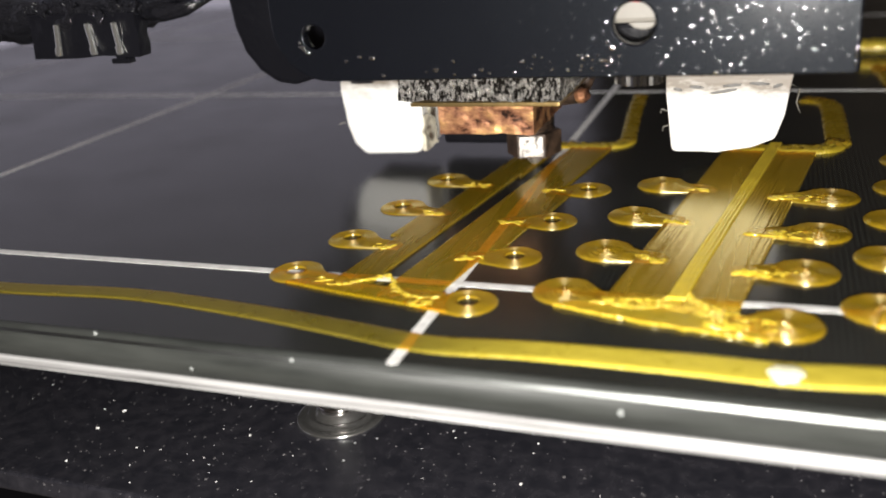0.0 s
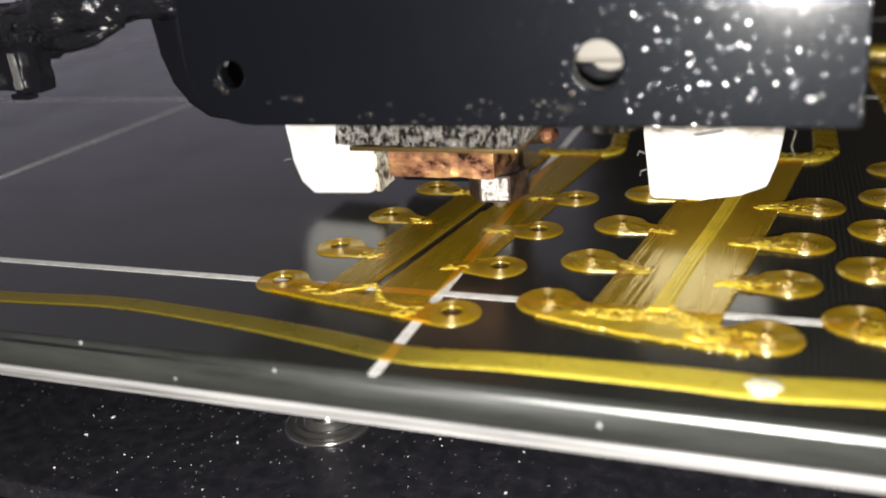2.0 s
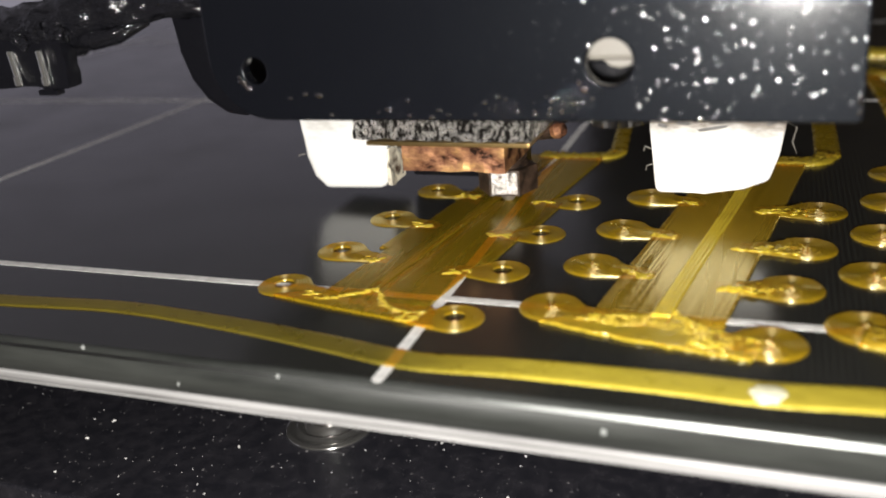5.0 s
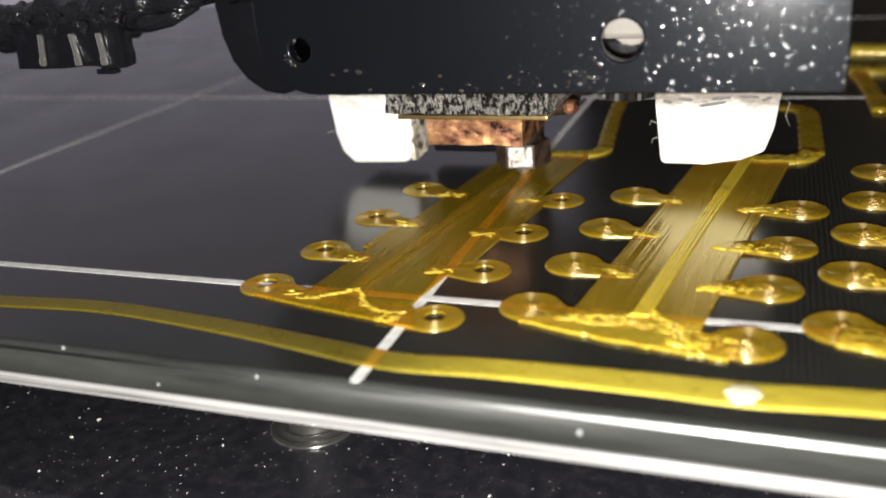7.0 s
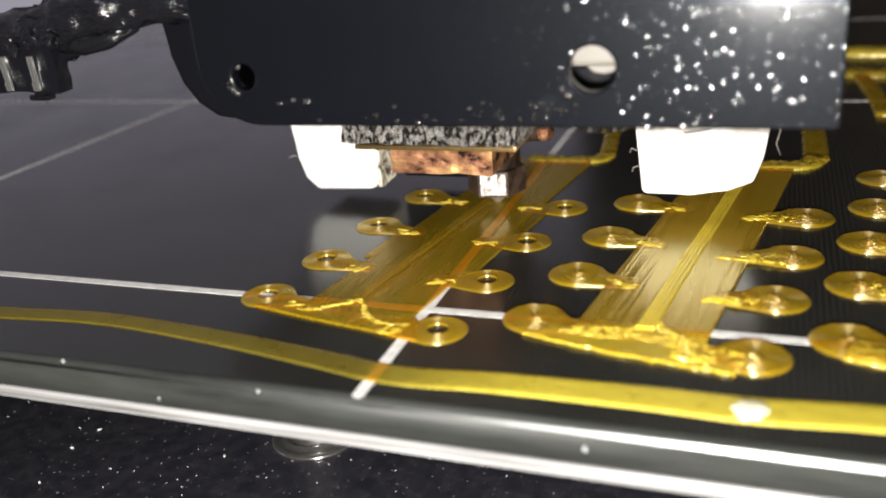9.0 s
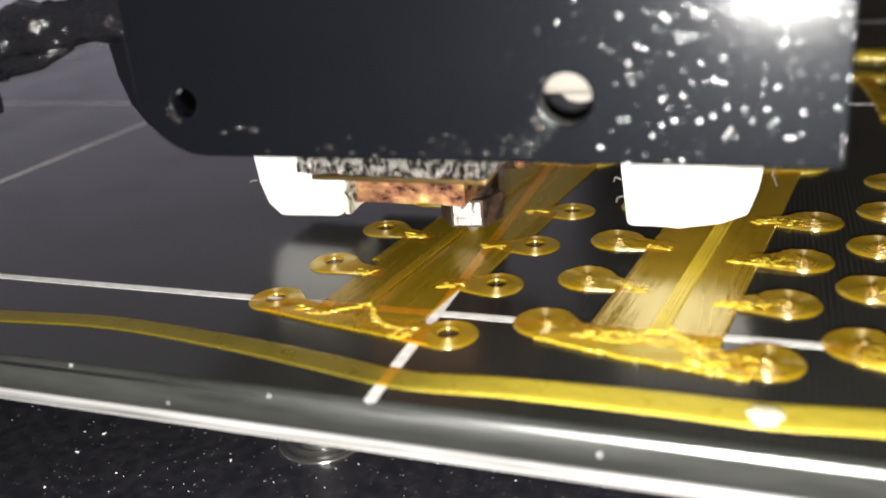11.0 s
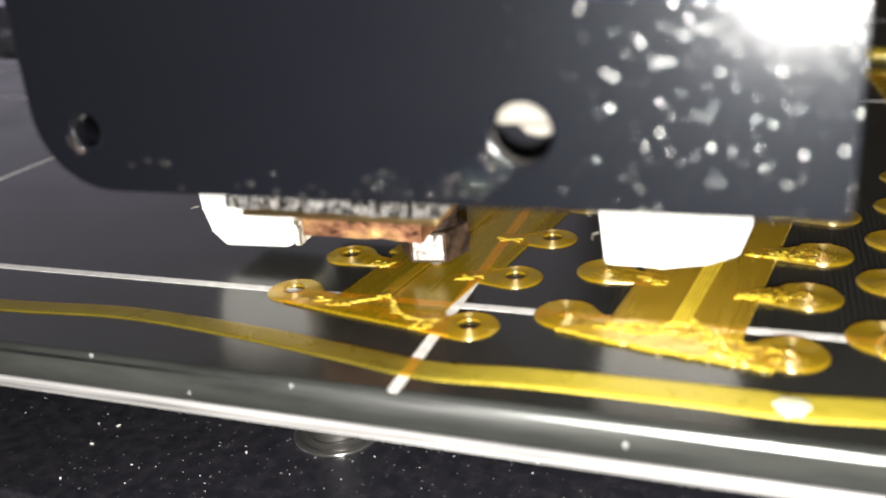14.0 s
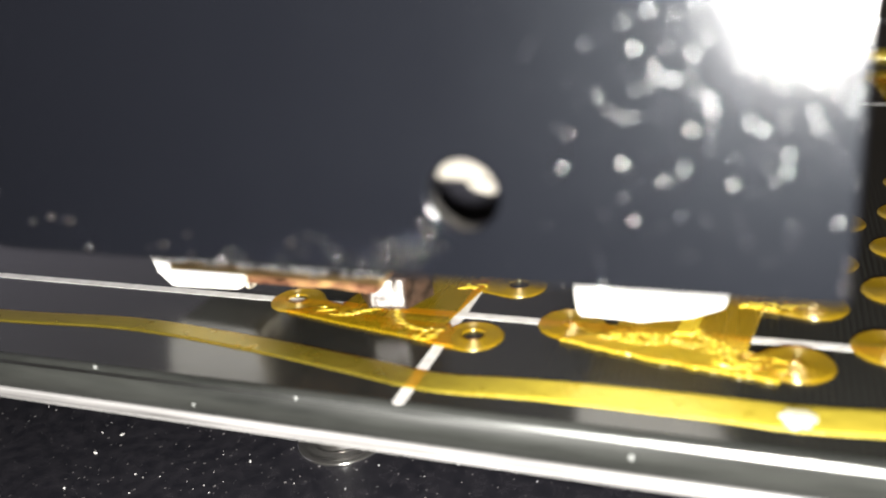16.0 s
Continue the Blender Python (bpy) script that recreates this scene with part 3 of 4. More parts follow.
def disc_pad(parent, x, y, tipx, tipy, material, h=0.045, r=0.325, hole=0.10, rough=0.0):
    """A ringed disc with a hole, drawn out into a drop-shaped tab towards the strip."""
    bm = bmesh.new()
    seg = 72
    L = math.hypot(tipx, tipy)
    tr = 0.115
    nr = 64
    grid = []
    for i in range(seg):
        th = 2 * math.pi * i / seg
        d = Vector((math.cos(th), math.sin(th)))
        # outline: disc joined with shrinking circles towards the tip
        best = r
        for k in range(1, 25):
            f = k / 24
            rr = tr + (r - tr) * (1 - f) ** 1.8
            cx, cy = tipx * f, -r + (tipy - tr + r) * f + rr
            bb = d.x * cx + d.y * cy
            disc = bb * bb - (cx * cx + cy * cy - rr * rr)
            if disc > 0:
                best = max(best, bb + math.sqrt(disc))
        col = [bm.verts.new((d.x * hole, d.y * hole, 0.001)), bm.verts.new((d.x * hole, d.y * hole, h * 1.25))]
        for k in range(nr + 1):
            q = hole + 0.012 + (best - hole - 0.012) * k / nr
            z = h * 0.62 + 0.006 * abs(math.sin(math.pi * q / 0.034)) ** 0.8
            if q < hole + 0.05:
                z *= 1.2
            if q > r * 0.9:
                lump = noise.noise(Vector((x * 7 + d.x * q * 9, y * 7 + d.y * q * 9, 3.1)))
                z *= 1 + 0.25 * lump
            if rough:
                side = max(0.0, (d.x * tipx + d.y * tipy) / L) + max(0.0, -d.y) * 0.7
                perp = abs((d.x * tipy - d.y * tipx) / L * q)
                lump = noise.noise(Vector((x * 5 + d.x * q * 22, y * 5 + d.y * q * 26, 1.7)))
                groove = abs(math.sin(math.pi * perp / 0.055))
                z *= 1 + rough * min(1.0, side) * (0.55 * groove + 0.45 * lump)
            e = (best - q) / best
            if e < 0.14:
                z *= math.sqrt(max(0.0, 1 - (1 - e / 0.14) ** 2))
            col.append(bm.verts.new((d.x * q, d.y * q, max(z, 0.004))))
        col.append(bm.verts.new((d.x * best, d.y * best, 0.001)))
        grid.append(col)
    for a, c in zip(grid, grid[1:] + grid[:1]):
        for k in range(len(a) - 1):
            bm.faces.new((a[k], a[k + 1], c[k + 1], c[k]))
    pad = part("pad", bm, material, parent, smooth=True, move=at(x, y, 0.0))
    # curled ends of filament on the tab
    bm = bmesh.new()
    flaky = rough > 1
    for k in range(40 if flaky else 14):
        f = (0.15 if flaky else 0.62) + (0.9 if flaky else 0.42) * random.random()
        wide = 0.09 + (0.10 * (1 - f) if flaky else 0)
        lump_at(bm, tipx * f + random.uniform(-0.03, 0.03), -0.1 + tipy * f + random.uniform(-wide, wide * 0.6), h * 0.95, random.uniform(0.014, 0.034))
    tagged(part("curled_end", bm, M_THICK, parent, smooth=True, move=at(x, y, 0.0)), "bright curled filament ends on the tab", kind="stuff")
    return pad


def strand(bm, u, v0, v1, w, h, wob=0.0, z0=0.001, lean=K, crown=0.74, ends=True):
    """A flattened bead of filament along the columns."""
    n = max(2, int((v1 - v0) / 0.6))
    prof = [(-0.5, 0.0), (-0.5, crown), (-0.24, 1.0), (0.24, 1.0), (0.5, crown), (0.5, 0.0)]
    rings = []
    for i in range(n + 1):
        v = v0 + (v1 - v0) * i / n
        du = random.uniform(-wob, wob)
        rings.append([bm.verts.new((u + du + lean * v + p * w, v, z0 + q * h)) for p, q in prof])
    for a, c in zip(rings, rings[1:]):
        for k in range(5):
            bm.faces.new((a[k], a[k + 1], c[k + 1], c[k]))
    if ends:
        bm.faces.new(rings[0][::-1])
        bm.faces.new(rings[-1])


def bar(parent, name, pts, w, h, material, rough=0.0, z0=0.001, w_end=None):
    """A flat printed bar through points, with a lumpy top."""
    bm = bmesh.new()
    n = 40 if len(pts) < 6 else 130
    Q = [Vector((*p, 0)) for p in pts]
    Q = [2 * Q[0] - Q[1]] + Q + [2 * Q[-1] - Q[-2]]
    P = []
    for a, c, d, e in zip(Q, Q[1:], Q[2:], Q[3:]):
        for k in range(6):
            f = k / 6
            P.append(0.5 * (2 * c + (d - a) * f + (2 * a - 5 * c + 4 * d - e) * f * f + (3 * c - a - 3 * d + e) * f ** 3))
    P.append(Q[-2])
    seglen = [(b - a).length for a, b in zip(P, P[1:])]
    tot = sum(seglen)
    prev = None
    nx = 15
    w_start = w
    for i in range(n + 1):
        s = tot * i / n
        if w_end:
            w = w_start + (w_end - w_start) * min(1.0, max(0.0, (i / n - 0.35) / 0.4))
        j = 0
        while j < len(seglen) - 1 and s > seglen[j]:
            s -= seglen[j]
            j += 1
        d = (P[j + 1] - P[j]).normalized()
        q = P[j] + d * s
        nn = Vector((-d.y, d.x, 0))
        ring = []
        for k in range(nx):
            f = k / (nx - 1) * 2 - 1
            e = 1 - abs(f) ** 7
            z = h * (0.35 + 0.65 * e) * (1 + rough * random.uniform(-0.6, 0.6))
            ring.append(bm.verts.new(q + nn * f * w / 2 * (1 + rough * random.uniform(-0.12, 0.12)) + Vector((0, 0, z0 + z))))
        ring.append(bm.verts.new(q + nn * w / 2 + Vector((0, 0, z0))))
        ring.append(bm.verts.new(q - nn * w / 2 + Vector((0, 0, z0))))
        if prev:
            m = len(ring)
            for k in range(m):
                if k != m - 2:
                    bm.faces.new((prev[k], prev[(k + 1) % m], ring[(k + 1) % m], ring[k]))
        else:
            bm.faces.new(ring[::-1])
        prev = ring
    bm.faces.new(prev)
    return part(name, bm, material, parent, smooth=True)


random.seed(4)
# part that is being printed
part_a = thing("printed_part", "flat translucent yellow printed strip, half filled, with round pads", "3d print", "printed strips")
for v, x in ((0.01, -2.044), (1.153, -1.83), (2.425, -1.643), (3.719, -1.422)):
    disc_pad(part_a, x, v, 0.68, -0.17, M_PAD, 0.03, hole=0.125)
for v, x in ((-0.466, 0.296), (0.843, 0.448), (2.115, 0.60), (3.45, 0.81)):
    disc_pad(part_a, x, v, -0.62, -0.05, M_PAD, 0.03, hole=0.125)
W = 0.046


def infill(parent, u0, u1, v0, v1, material, h=0.03, dip=0.2):
    """Fused parallel beads: one sheet with a grooved top, bonded to the bed below."""
    bm = bmesh.new()
    n = round((u1 - u0) / (W * 0.95))
    cols = []
    rows = 24
    for i in range(n + 1):
        u = u0 + (u1 - u0) * i / n
        hh = h * (1 + random.uniform(-0.10, 0.06) * min(1.0, dip / 0.15))
        ww = W * random.uniform(0.9, 1.0)
        gap = dip * random.choice((0.3, 0.5, 0.6, 1.0, 1.6))
        s0 = random.uniform(-0.03, 0.03)
        for p, q in ((-0.5, 1 - gap), (-0.25, 0.985), (0.25, 1.0)):
            cols.append((u + p * ww, q * hh, s0))
    cols.append((u1 + 0.5 * W, h * 0.8, 0.0))
    cols = [(cols[0][0] - 0.002, 0.0, 0.0)] + cols + [(cols[-1][0] + 0.002, 0.0, 0.0)]
    grid = []
    for u, z, s0 in cols:
        line = [bm.verts.new((u + K * v0, v0 + s0, 0.001))]
        for j in range(rows + 1):
            v = v0 + s0 + (v1 - v0 - s0) * j / rows
            line.append(bm.verts.new((u + K * v + random.uniform(-0.0015, 0.0015), v, 0.001 + z * random.uniform(0.985, 1.015))))
        grid.append(line)
    for a, c in zip(grid, grid[1:]):
        for j in range(rows + 1):
            bm.faces.new((a[j], c[j], c[j + 1], a[j + 1]))
    part("infill", bm, material, parent, "silky parallel filament beads", smooth=True)


infill(part_a, -1.40, -0.98, -0.30, 5.75, M_FIL, 0.03, 0.05)
infill(part_a, -0.68, -0.07, -0.45, 5.75, M_FIL, 0.03, 0.05)
# loose beads beside the strip, between the tabs
infill(part_a, -0.02, 0.12, 2.20, 3.32, M_FIL, 0.026, 0.6)
infill(part_a, -0.02, 0.06, 1.0, 1.95, M_FIL, 0.026, 0.6)
infill(part_a, -1.54, -1.45, 1.30, 2.28, M_FIL, 0.026, 0.6)
outline = [(-2.02, -0.31), (-1.26, -0.48), (-0.42, -0.63), (0.02, -0.74), (0.16, -0.75), (0.06, -0.56), (0.05, -0.40), (-0.02, -0.30), (-1.35, -0.24), (-1.66, -0.16), (-1.78, -0.20)]
bm = bmesh.new()
prism_z(bm, outline, 0.001, 0.034, 0.012, False)
part("front_web", bm, M_WEB, part_a, "thin yellow web between two pads")
crumbly_seam(part_a, [(-1.45, -0.34), (-1.2, -0.24), (-0.95, -0.05), (-0.80, 0.06)], 36, 0.03, 0.034, 0.024)
crumbly_seam(part_a, [(-0.86, 0.04), (-0.72, -0.1), (-0.6, -0.32), (-0.42, -0.46), (-0.05, -0.48)], 34, 0.025, 0.034, 0.023)
bar(part_a, "end_bar", [(-0.3, 5.78), (0.35, 5.74), (0.80, 5.80), (0.96, 6.1)], 0.32, 0.045, M_CRUST, 0.7)
bar(part_a, "return_arm", [(0.96, 6.05), (0.84, 7.2), (0.72, 8.6), (0.66, 9.6)], 0.27, 0.035, M_WEB, 0.1)

# finished neighbour with a raised rib
part_b = thing("printed_part", "flat yellow printed strip with silky infill and a raised rib", "3d print", "printed strips")
for v, x in ((-0.009, 1.239), (1.199, 1.456), (2.447, 1.612), (3.773, 1.799)):
    disc_pad(part_b, x, v, 0.66, -0.16, M_PAD, 0.04, 0.345, 0.03, 0.8)
for v, x in ((-0.431, 3.481), (0.887, 3.664), (2.092, 3.834), (3.435, 4.006)):
    disc_pad(part_b, x, v, -0.72, -0.06, M_PAD, 0.045, 0.345, 0.03, 1.1)
infill(part_b, 1.74, 3.04, -0.30, 5.9, M_SHEEN, 0.04, 0.11)
for i in range(4):
    bm = bmesh.new()
    strand(bm, 2.36 + 0.045 * i, -0.1, 5.9, 0.047, 0.04, 0.005, 0.036)
    part("rib_bead", bm, M_THICK, part_b, "raised bright yellow bead")
outline = [(1.34, -0.30)]
for i in range(40):
    f = i / 39
    outline.append((1.2 + 2.12 * f, -0.37 - 0.43 * f - random.uniform(0.0, 0.035) - 0.04 * math.sin(math.pi * f)))
outline += [(3.36, -0.66), (3.20, -0.42), (3.02, -0.32), (2.85, -0.28), (2.66, -0.06), (2.48, 0.05), (2.2, -0.06), (1.85, -0.16), (1.6, -0.22)]
bm = bmesh.new()
prism_z(bm, outline, 0.001, 0.042, 0.012, False)
part("front_web", bm, M_CRUST, part_b, "bright lumpy yellow web between two pads")
for k, pts in enumerate(([(1.62, -0.30), (1.95, -0.20), (2.3, -0.12), (2.52, 0.0)], [(2.5, 0.02), (2.66, -0.14), (2.9, -0.36), (3.25, -0.46)], [(1.9, -0.34), (2.3, -0.28), (2.6, -0.30), (2.9, -0.48)])):
    crumbly_seam(part_b, pts, 90, 0.06, 0.043, 0.016)
crumbly_seam(part_b, [(1.25, -0.40), (1.9, -0.54), (2.6, -0.68), (3.3, -0.78)], 100, 0.045, 0.036, 0.013)
bar(part_b, "end_bar", [(2.6, 5.72), (3.5, 5.66), (4.0, 5.72), (4.19, 6.1)], 0.36, 0.06, M_CRUST, 0.7)
bar(part_b, "return_arm", [(4.19, 6.05), (4.19, 7.4), (4.17, 8.6), (4.02, 9.0), (3.7, 9.15)], 0.38, 0.045, M_WEB, 0.1)

# next strip, only its first column of pads in view
part_c = thing("printed_part", "yellow printed strip with bright lumpy pads", "3d print", "printed strips")
for v, x in ((0.066, 4.313), (1.40, 4.50), (2.66, 4.68), (3.92, 4.87), (5.2, 5.05)):
    disc_pad(part_c, x, v, 0.70, -0.2, M_PAD, 0.045, 0.355, 0.03, 1.1)
bar(part_c, "front_bar", [(4.3, -0.12), (5.2, -0.35), (6.4, -0.5)], 0.42, 0.06, M_CRUST, 0.6)
infill(part_c, 4.98, 6.1, -0.3, 6.0, M_SHEEN, 0.04)

# far strip behind
part_d = thing("printed_part", "yellow printed strip end far back on the bed", "3d print", "printed strips")
bar(part_d, "end_bar", [(4.9, 12.4), (5.6, 12.3), (7.0, 12.6)], 0.6, 0.12, M_CRUST, 0.4)
bar(part_d, "side_bar", [(5.2, 12.3), (5.35, 10.5), (5.4, 8.8)], 0.34, 0.08, M_WEB, 0.2)
bar(part_d, "back_bar", [(5.0, 14.8), (6.0, 14.7), (7.5, 14.9)], 0.7, 0.14, M_THICK, 0.4)

# priming line along the front
skirt = thing("priming_line", "long yellow primed filament band along the front of the bed", "filament line")
bar(skirt, "band", [(-9.0, -1.10), (-7.0, -1.08), (-5.3, -1.04), (-3.7, -0.93), (-2.0, -1.09), (-0.8, -1.28), (0.2, -1.44), (1.2, -1.37), (2.6, -1.345), (3.5, -1.36), (4.5, -1.27), (6.5, -1.22), (8.0, -1.2)], 0.285, 0.022, M_BAND, 0.07, w_end=0.42)

# added pale lump where the band catches the torch highlight
bm = bmesh.new()
bmesh.ops.create_icosphere(bm, subdivisions=4, radius=1)
for v in bm.verts:
    v.co *= 1 + 0.25 * noise.noise(v.co * 2.2)
bmesh.ops.scale(bm, vec=(0.15, 0.15, 0.034), verts=bm.verts)
part("blob", bm, M_HOT_SPOT, skirt, "near-white lump standing in for the torch highlight", smooth=True, move=at(3.47, -1.39, 0.018))

# ---- print head ----
head = thing("extruder", "black printer head with copper heater block, steel nozzle and white ducts", "extruder")


def cover_mesh():
    cu = bpy.data.curves.new("cover", "CURVE")
    cu.dimensions, cu.fill_mode = "2D", "BOTH"

    def loop(pts):
        sp = cu.splines.new("POLY")
        sp.points.add(len(pts) - 1)
        for p, (x, z) in zip(sp.points, pts):
            p.co = (x * CM, z * CM, 0, 1)
        sp.use_cyclic_u = True

    out = [(-2.31, 7.0), (-2.33, 3.0)]
    for i in range(11):
        s = math.pi + math.pi / 2 * i / 10
        out.append((-1.62 + 0.71 * math.cos(s), 2.74 + 0.68 * math.sin(s)))
    out += [(4.265, 2.07), (4.295, 2.085), (4.30, 2.12), (4.24, 7.0)]
    loop(out)
    for cx, cz, r in ((2.09, 2.62, 0.25), (-1.78, 2.58, 0.17)):
        loop([(cx + r * math.cos(2 * math.pi * i / 28), cz + r * math.sin(2 * math.pi * i / 28)) for i in range(28)])
    cu.extrude = 0.0006
    cu.bevel_depth = 0.00025
    cu.bevel_resolution = 2
    ob = bpy.data.objects.new("cover_curve", cu)
    scene.collection.objects.link(ob)
    bpy.context.view_layer.update()
    me = bpy.data.meshes.new_from_object(ob.evaluated_get(bpy.context.evaluated_depsgraph_get()))
    bpy.data.objects.remove(ob)
    bpy.data.curves.remove(cu)
    me.transform(Matrix.Rotation(math.pi / 2, 4, "X"))
    me.name = "cover_plate"
    me.materials.clear()
    me.materials.append(M_COVER)
    return me


cover = new("cover_plate", cover_mesh())
cover.parent = head
cover.location = (0, -3.36 * CM, 0)
cover["label"] = "black powder-coated metal cover with two holes"

bm = bmesh.new()
box(bm, -1.93, 4.05, -2.95, 0.8, 2.55, 6.9, 0.06)
part("fan_housing", bm, M_BEIGE, head, "beige plastic fan housing")
bm = bmesh.new()
box(bm, -1.9, 4.1, -2.8, 1.0, 2.12, 2.53, 0.05)
part("mounting_plate", bm, M_BLACK, head, "black mounting plate")
bm = bmesh.new()
tube(bm, [(1.6, -3.0, 2.93), (1.95, -3.05, 2.84), (2.2, -3.05, 2.83), (2.5, -3.0, 2.93)], 0.045)
part("red_wire", bm, M_RED, head, "red wire sleeve")


bm = bmesh.new()
prism_y(bm, [(1.94, 2.57), (2.28, 2.57), (2.22, 2.50), (2.12, 2.48), (2.02, 2.50)], -2.99, -2.82, 0.02)
part("fan_hub", bm, M_BEIGE, head, "pale plastic fan hub behind the round hole")


def crumpled_block(x0, x1, y0, y1, z0, z1, amp, sx, sy, sz):
    bm = bmesh.new()
    box(bm, x0, x1, y0, y1, z0, z1)
    bmesh.ops.subdivide_edges(bm, edges=bm.edges[:], cuts=14, use_grid_fill=True)
    for v in bm.verts:
        q = Vector((v.co.x * sx, v.co.y * sy, v.co.z * sz))
        v.co += noise.noise_vector(q) * amp + noise.noise_vector(q * 2.7) * amp * 0.5
    return bm


bm = crumpled_block(-1.15, 1.05, -2.5, 0.6, 1.57, 2.12, 0.035, 6, 3, 4)
part("heat_sink", bm, M_SINK, head, "sooty crinkled silver heat sink")
bm = bmesh.new()
box(bm, -0.99, 1.02, -2.5, 0.5, 1.50, 1.555, 0.012)
part("brass_shim", bm, M_BRASS, head, "thin brass shim")
bm = bmesh.new()
box(bm, -1.72, 0.12, 0.55, 0.95, 0.16, 2.06, 0.06)
part("carriage_back", bm, M_BLACK, head, "black carriage behind the heater block")
bm = crumpled_block(-1.10, 0.34, -1.22, 0.45, 0.80, 1.49, 0.02, 3, 3, 3)
part("heater_block", bm, M_COPPER, head, "scorched copper heater block")
bm = bmesh.new()
tube(bm, [(0.3, -0.55, 1.16), (0.62, -0.6, 1.18), (0.90, -0.72, 1.24)], 0.10, 12)
cartridge = part("heater_cartridge", bm, M_SOOT, head, "burnt heater cartridge")
bm = bmesh.new()
tube(bm, [(0.89, -0.72, 1.24), (0.95, -0.75, 1.26), (1.02, -0.78, 1.28)], [0.105, 0.115, 0.08], 12)
part("cap", bm, M_COPPER, cartridge, "bare copper cap")
bm = bmesh.new()
tube(bm, [(0.35, 0.1, 1.0), (0.8, 0.2, 1.2), (1.0, 0.3, 1.7)], 0.10, 8)
part("sensor_wire", bm, M_SOOT, head, "burnt dark sensor wire")

bm = bmesh.new()
lathe(bm, [(0.001, 0.0), (0.05, 0.0), (0.06, 0.02), (0.19, 0.16), (0.25, 0.2), (0.001, 0.21)], 24)
tip = part("nozzle", bm, M_NOZ, head, "pitted steel nozzle")
bm = bmesh.new()
HEXR, HEXA = 0.43, 8
pts = [(HEXR * math.cos(math.radians(60 * i + HEXA)), HEXR * math.sin(math.radians(60 * i + HEXA))) for i in range(6)]
prism_z(bm, pts, 0.19, 0.56, 0.03)
part("hex", bm, M_SOOT, tip, "burnt brown hexagon")
bm = bmesh.new()
box(bm, -0.185, 0.185, -0.006, 0.006, 0.215, 0.53, 0.005)
part("worn_face", bm, M_NOZ, tip, "bare pitted steel face", move=pose(HEXR * 0.866 * CM * math.cos(math.radians(HEXA + 270)), HEXR * 0.866 * CM * math.sin(math.radians(HEXA + 270)), 0, 0, 0, HEXA))
bm = bmesh.new()
lathe(bm, [(0.30, 0.54), (0.31, 0.60), (0.27, 0.64), (0.31, 0.68), (0.30, 0.86)], 24)
part("thread", bm, M_SOOT, tip, "burnt brown thread")

# bare metal chips on the lower edge of the cover
random.seed(21)
for k in range(18):
    if k < 14:
        x, z = random.choice((-1.2, -0.9, -0.3, 0.5, 2.6)) + random.uniform(-0.25, 0.35), 2.085 + random.random() ** 3 * 0.25
    else:
        s = random.uniform(2.7, 4.2)
        x, z = -1.78 + 0.21 * math.cos(s), 2.58 + 0.21 * math.sin(s)
    bm = bmesh.new()
    bmesh.ops.create_icosphere(bm, subdivisions=2, radius=random.uniform(0.012, 0.03))
    bmesh.ops.scale(bm, vec=(random.uniform(0.8, 2.0), 0.5, random.uniform(0.6, 1.2)), verts=bm.verts)
    part("paint_chip", bm, M_CHROME, head, "shiny chip in the black paint", smooth=True, move=at(x, -3.447, z))

for k in range(34):
    bm = bmesh.new()
    bmesh.ops.create_icosphere(bm, subdivisions=1, radius=random.uniform(0.008, 0.02))
    bmesh.ops.scale(bm, vec=(random.uniform(0.6, 1.6), 0.4, random.uniform(0.6, 1.5)), verts=bm.verts)
    part("paint_scratch", bm, M_CHROME, head, "bare scratch in the black paint", smooth=True, move=at(random.choice((1.0, 1.25, 1.5, 1.7)) + random.gauss(0, 0.16), -3.446, 2.10 + 0.2 * random.random()))

for x, z, a, c in ((4.285, 2.28, 0.014, 0.07), (4.287, 2.16, 0.012, 0.04), (1.85, 2.37, 0.034, 0.03), (1.80, 2.44, 0.016, 0.022), (1.93, 2.28, 0.016, 0.014)):
    bm = bmesh.new()
    bmesh.ops.create_icosphere(bm, subdivisions=2, radius=1)
    for v in bm.verts:
        v.co *= 1 + 0.3 * noise.noise(v.co * 1.8 + Vector((x, z, 0)))
    bmesh.ops.scale(bm, vec=(a, 0.010, c), verts=bm.verts)
    part("paint_chip", bm, M_CHROME, head, "shiny chip in the black paint", smooth=True, move=at(x, -3.446, z))

# knurled thumb nut under the cover
bm = bmesh.new()
prof = []
for i in range(48):
    r = 0.29 + (0.02 if i % 2 else 0)
    prof.append((r * math.cos(2 * math.pi * i / 48), r * math.sin(2 * math.pi * i / 48)))
prism_z(bm, prof, 1.9, 2.1)
part("thumb_nut", bm, M_CHROME, head, "knurled metal thumb nut", move=at(1.97, -2.2, -0.16))
bm = bmesh.new()
box(bm, -1.98, -1.42, -2.5, -1.9, 1.86, 2.12, 0.04)
box(bm, -1.86, -1.54, -2.45, -2.0, 1.80, 1.88, 0.03)
part("bracket_tab", bm, M_BLACK, head, "black bracket tab under the cover")

# round blower behind the cover
bm = bmesh.new()
out = [(-2.0, 5.5), (-4.0, 5.5), (-4.14, 3.2), (-4.10, 2.50), (-3.98, 2.12), (-3.78, 1.85), (-3.50, 1.66), (-3.2, 1.62), (-2.0, 1.95)]
prism_y(bm, out, -1.6, 0.2, 0.08)
part("blower", bm, M_BLACK, head, "round black blower housing")
# hidden black box, added so the bed mirrors dark left of the duct
bm = bmesh.new()
box(bm, -4.0, -2.0, 0.8, 2.6, 1.32, 5.4, 0.12)
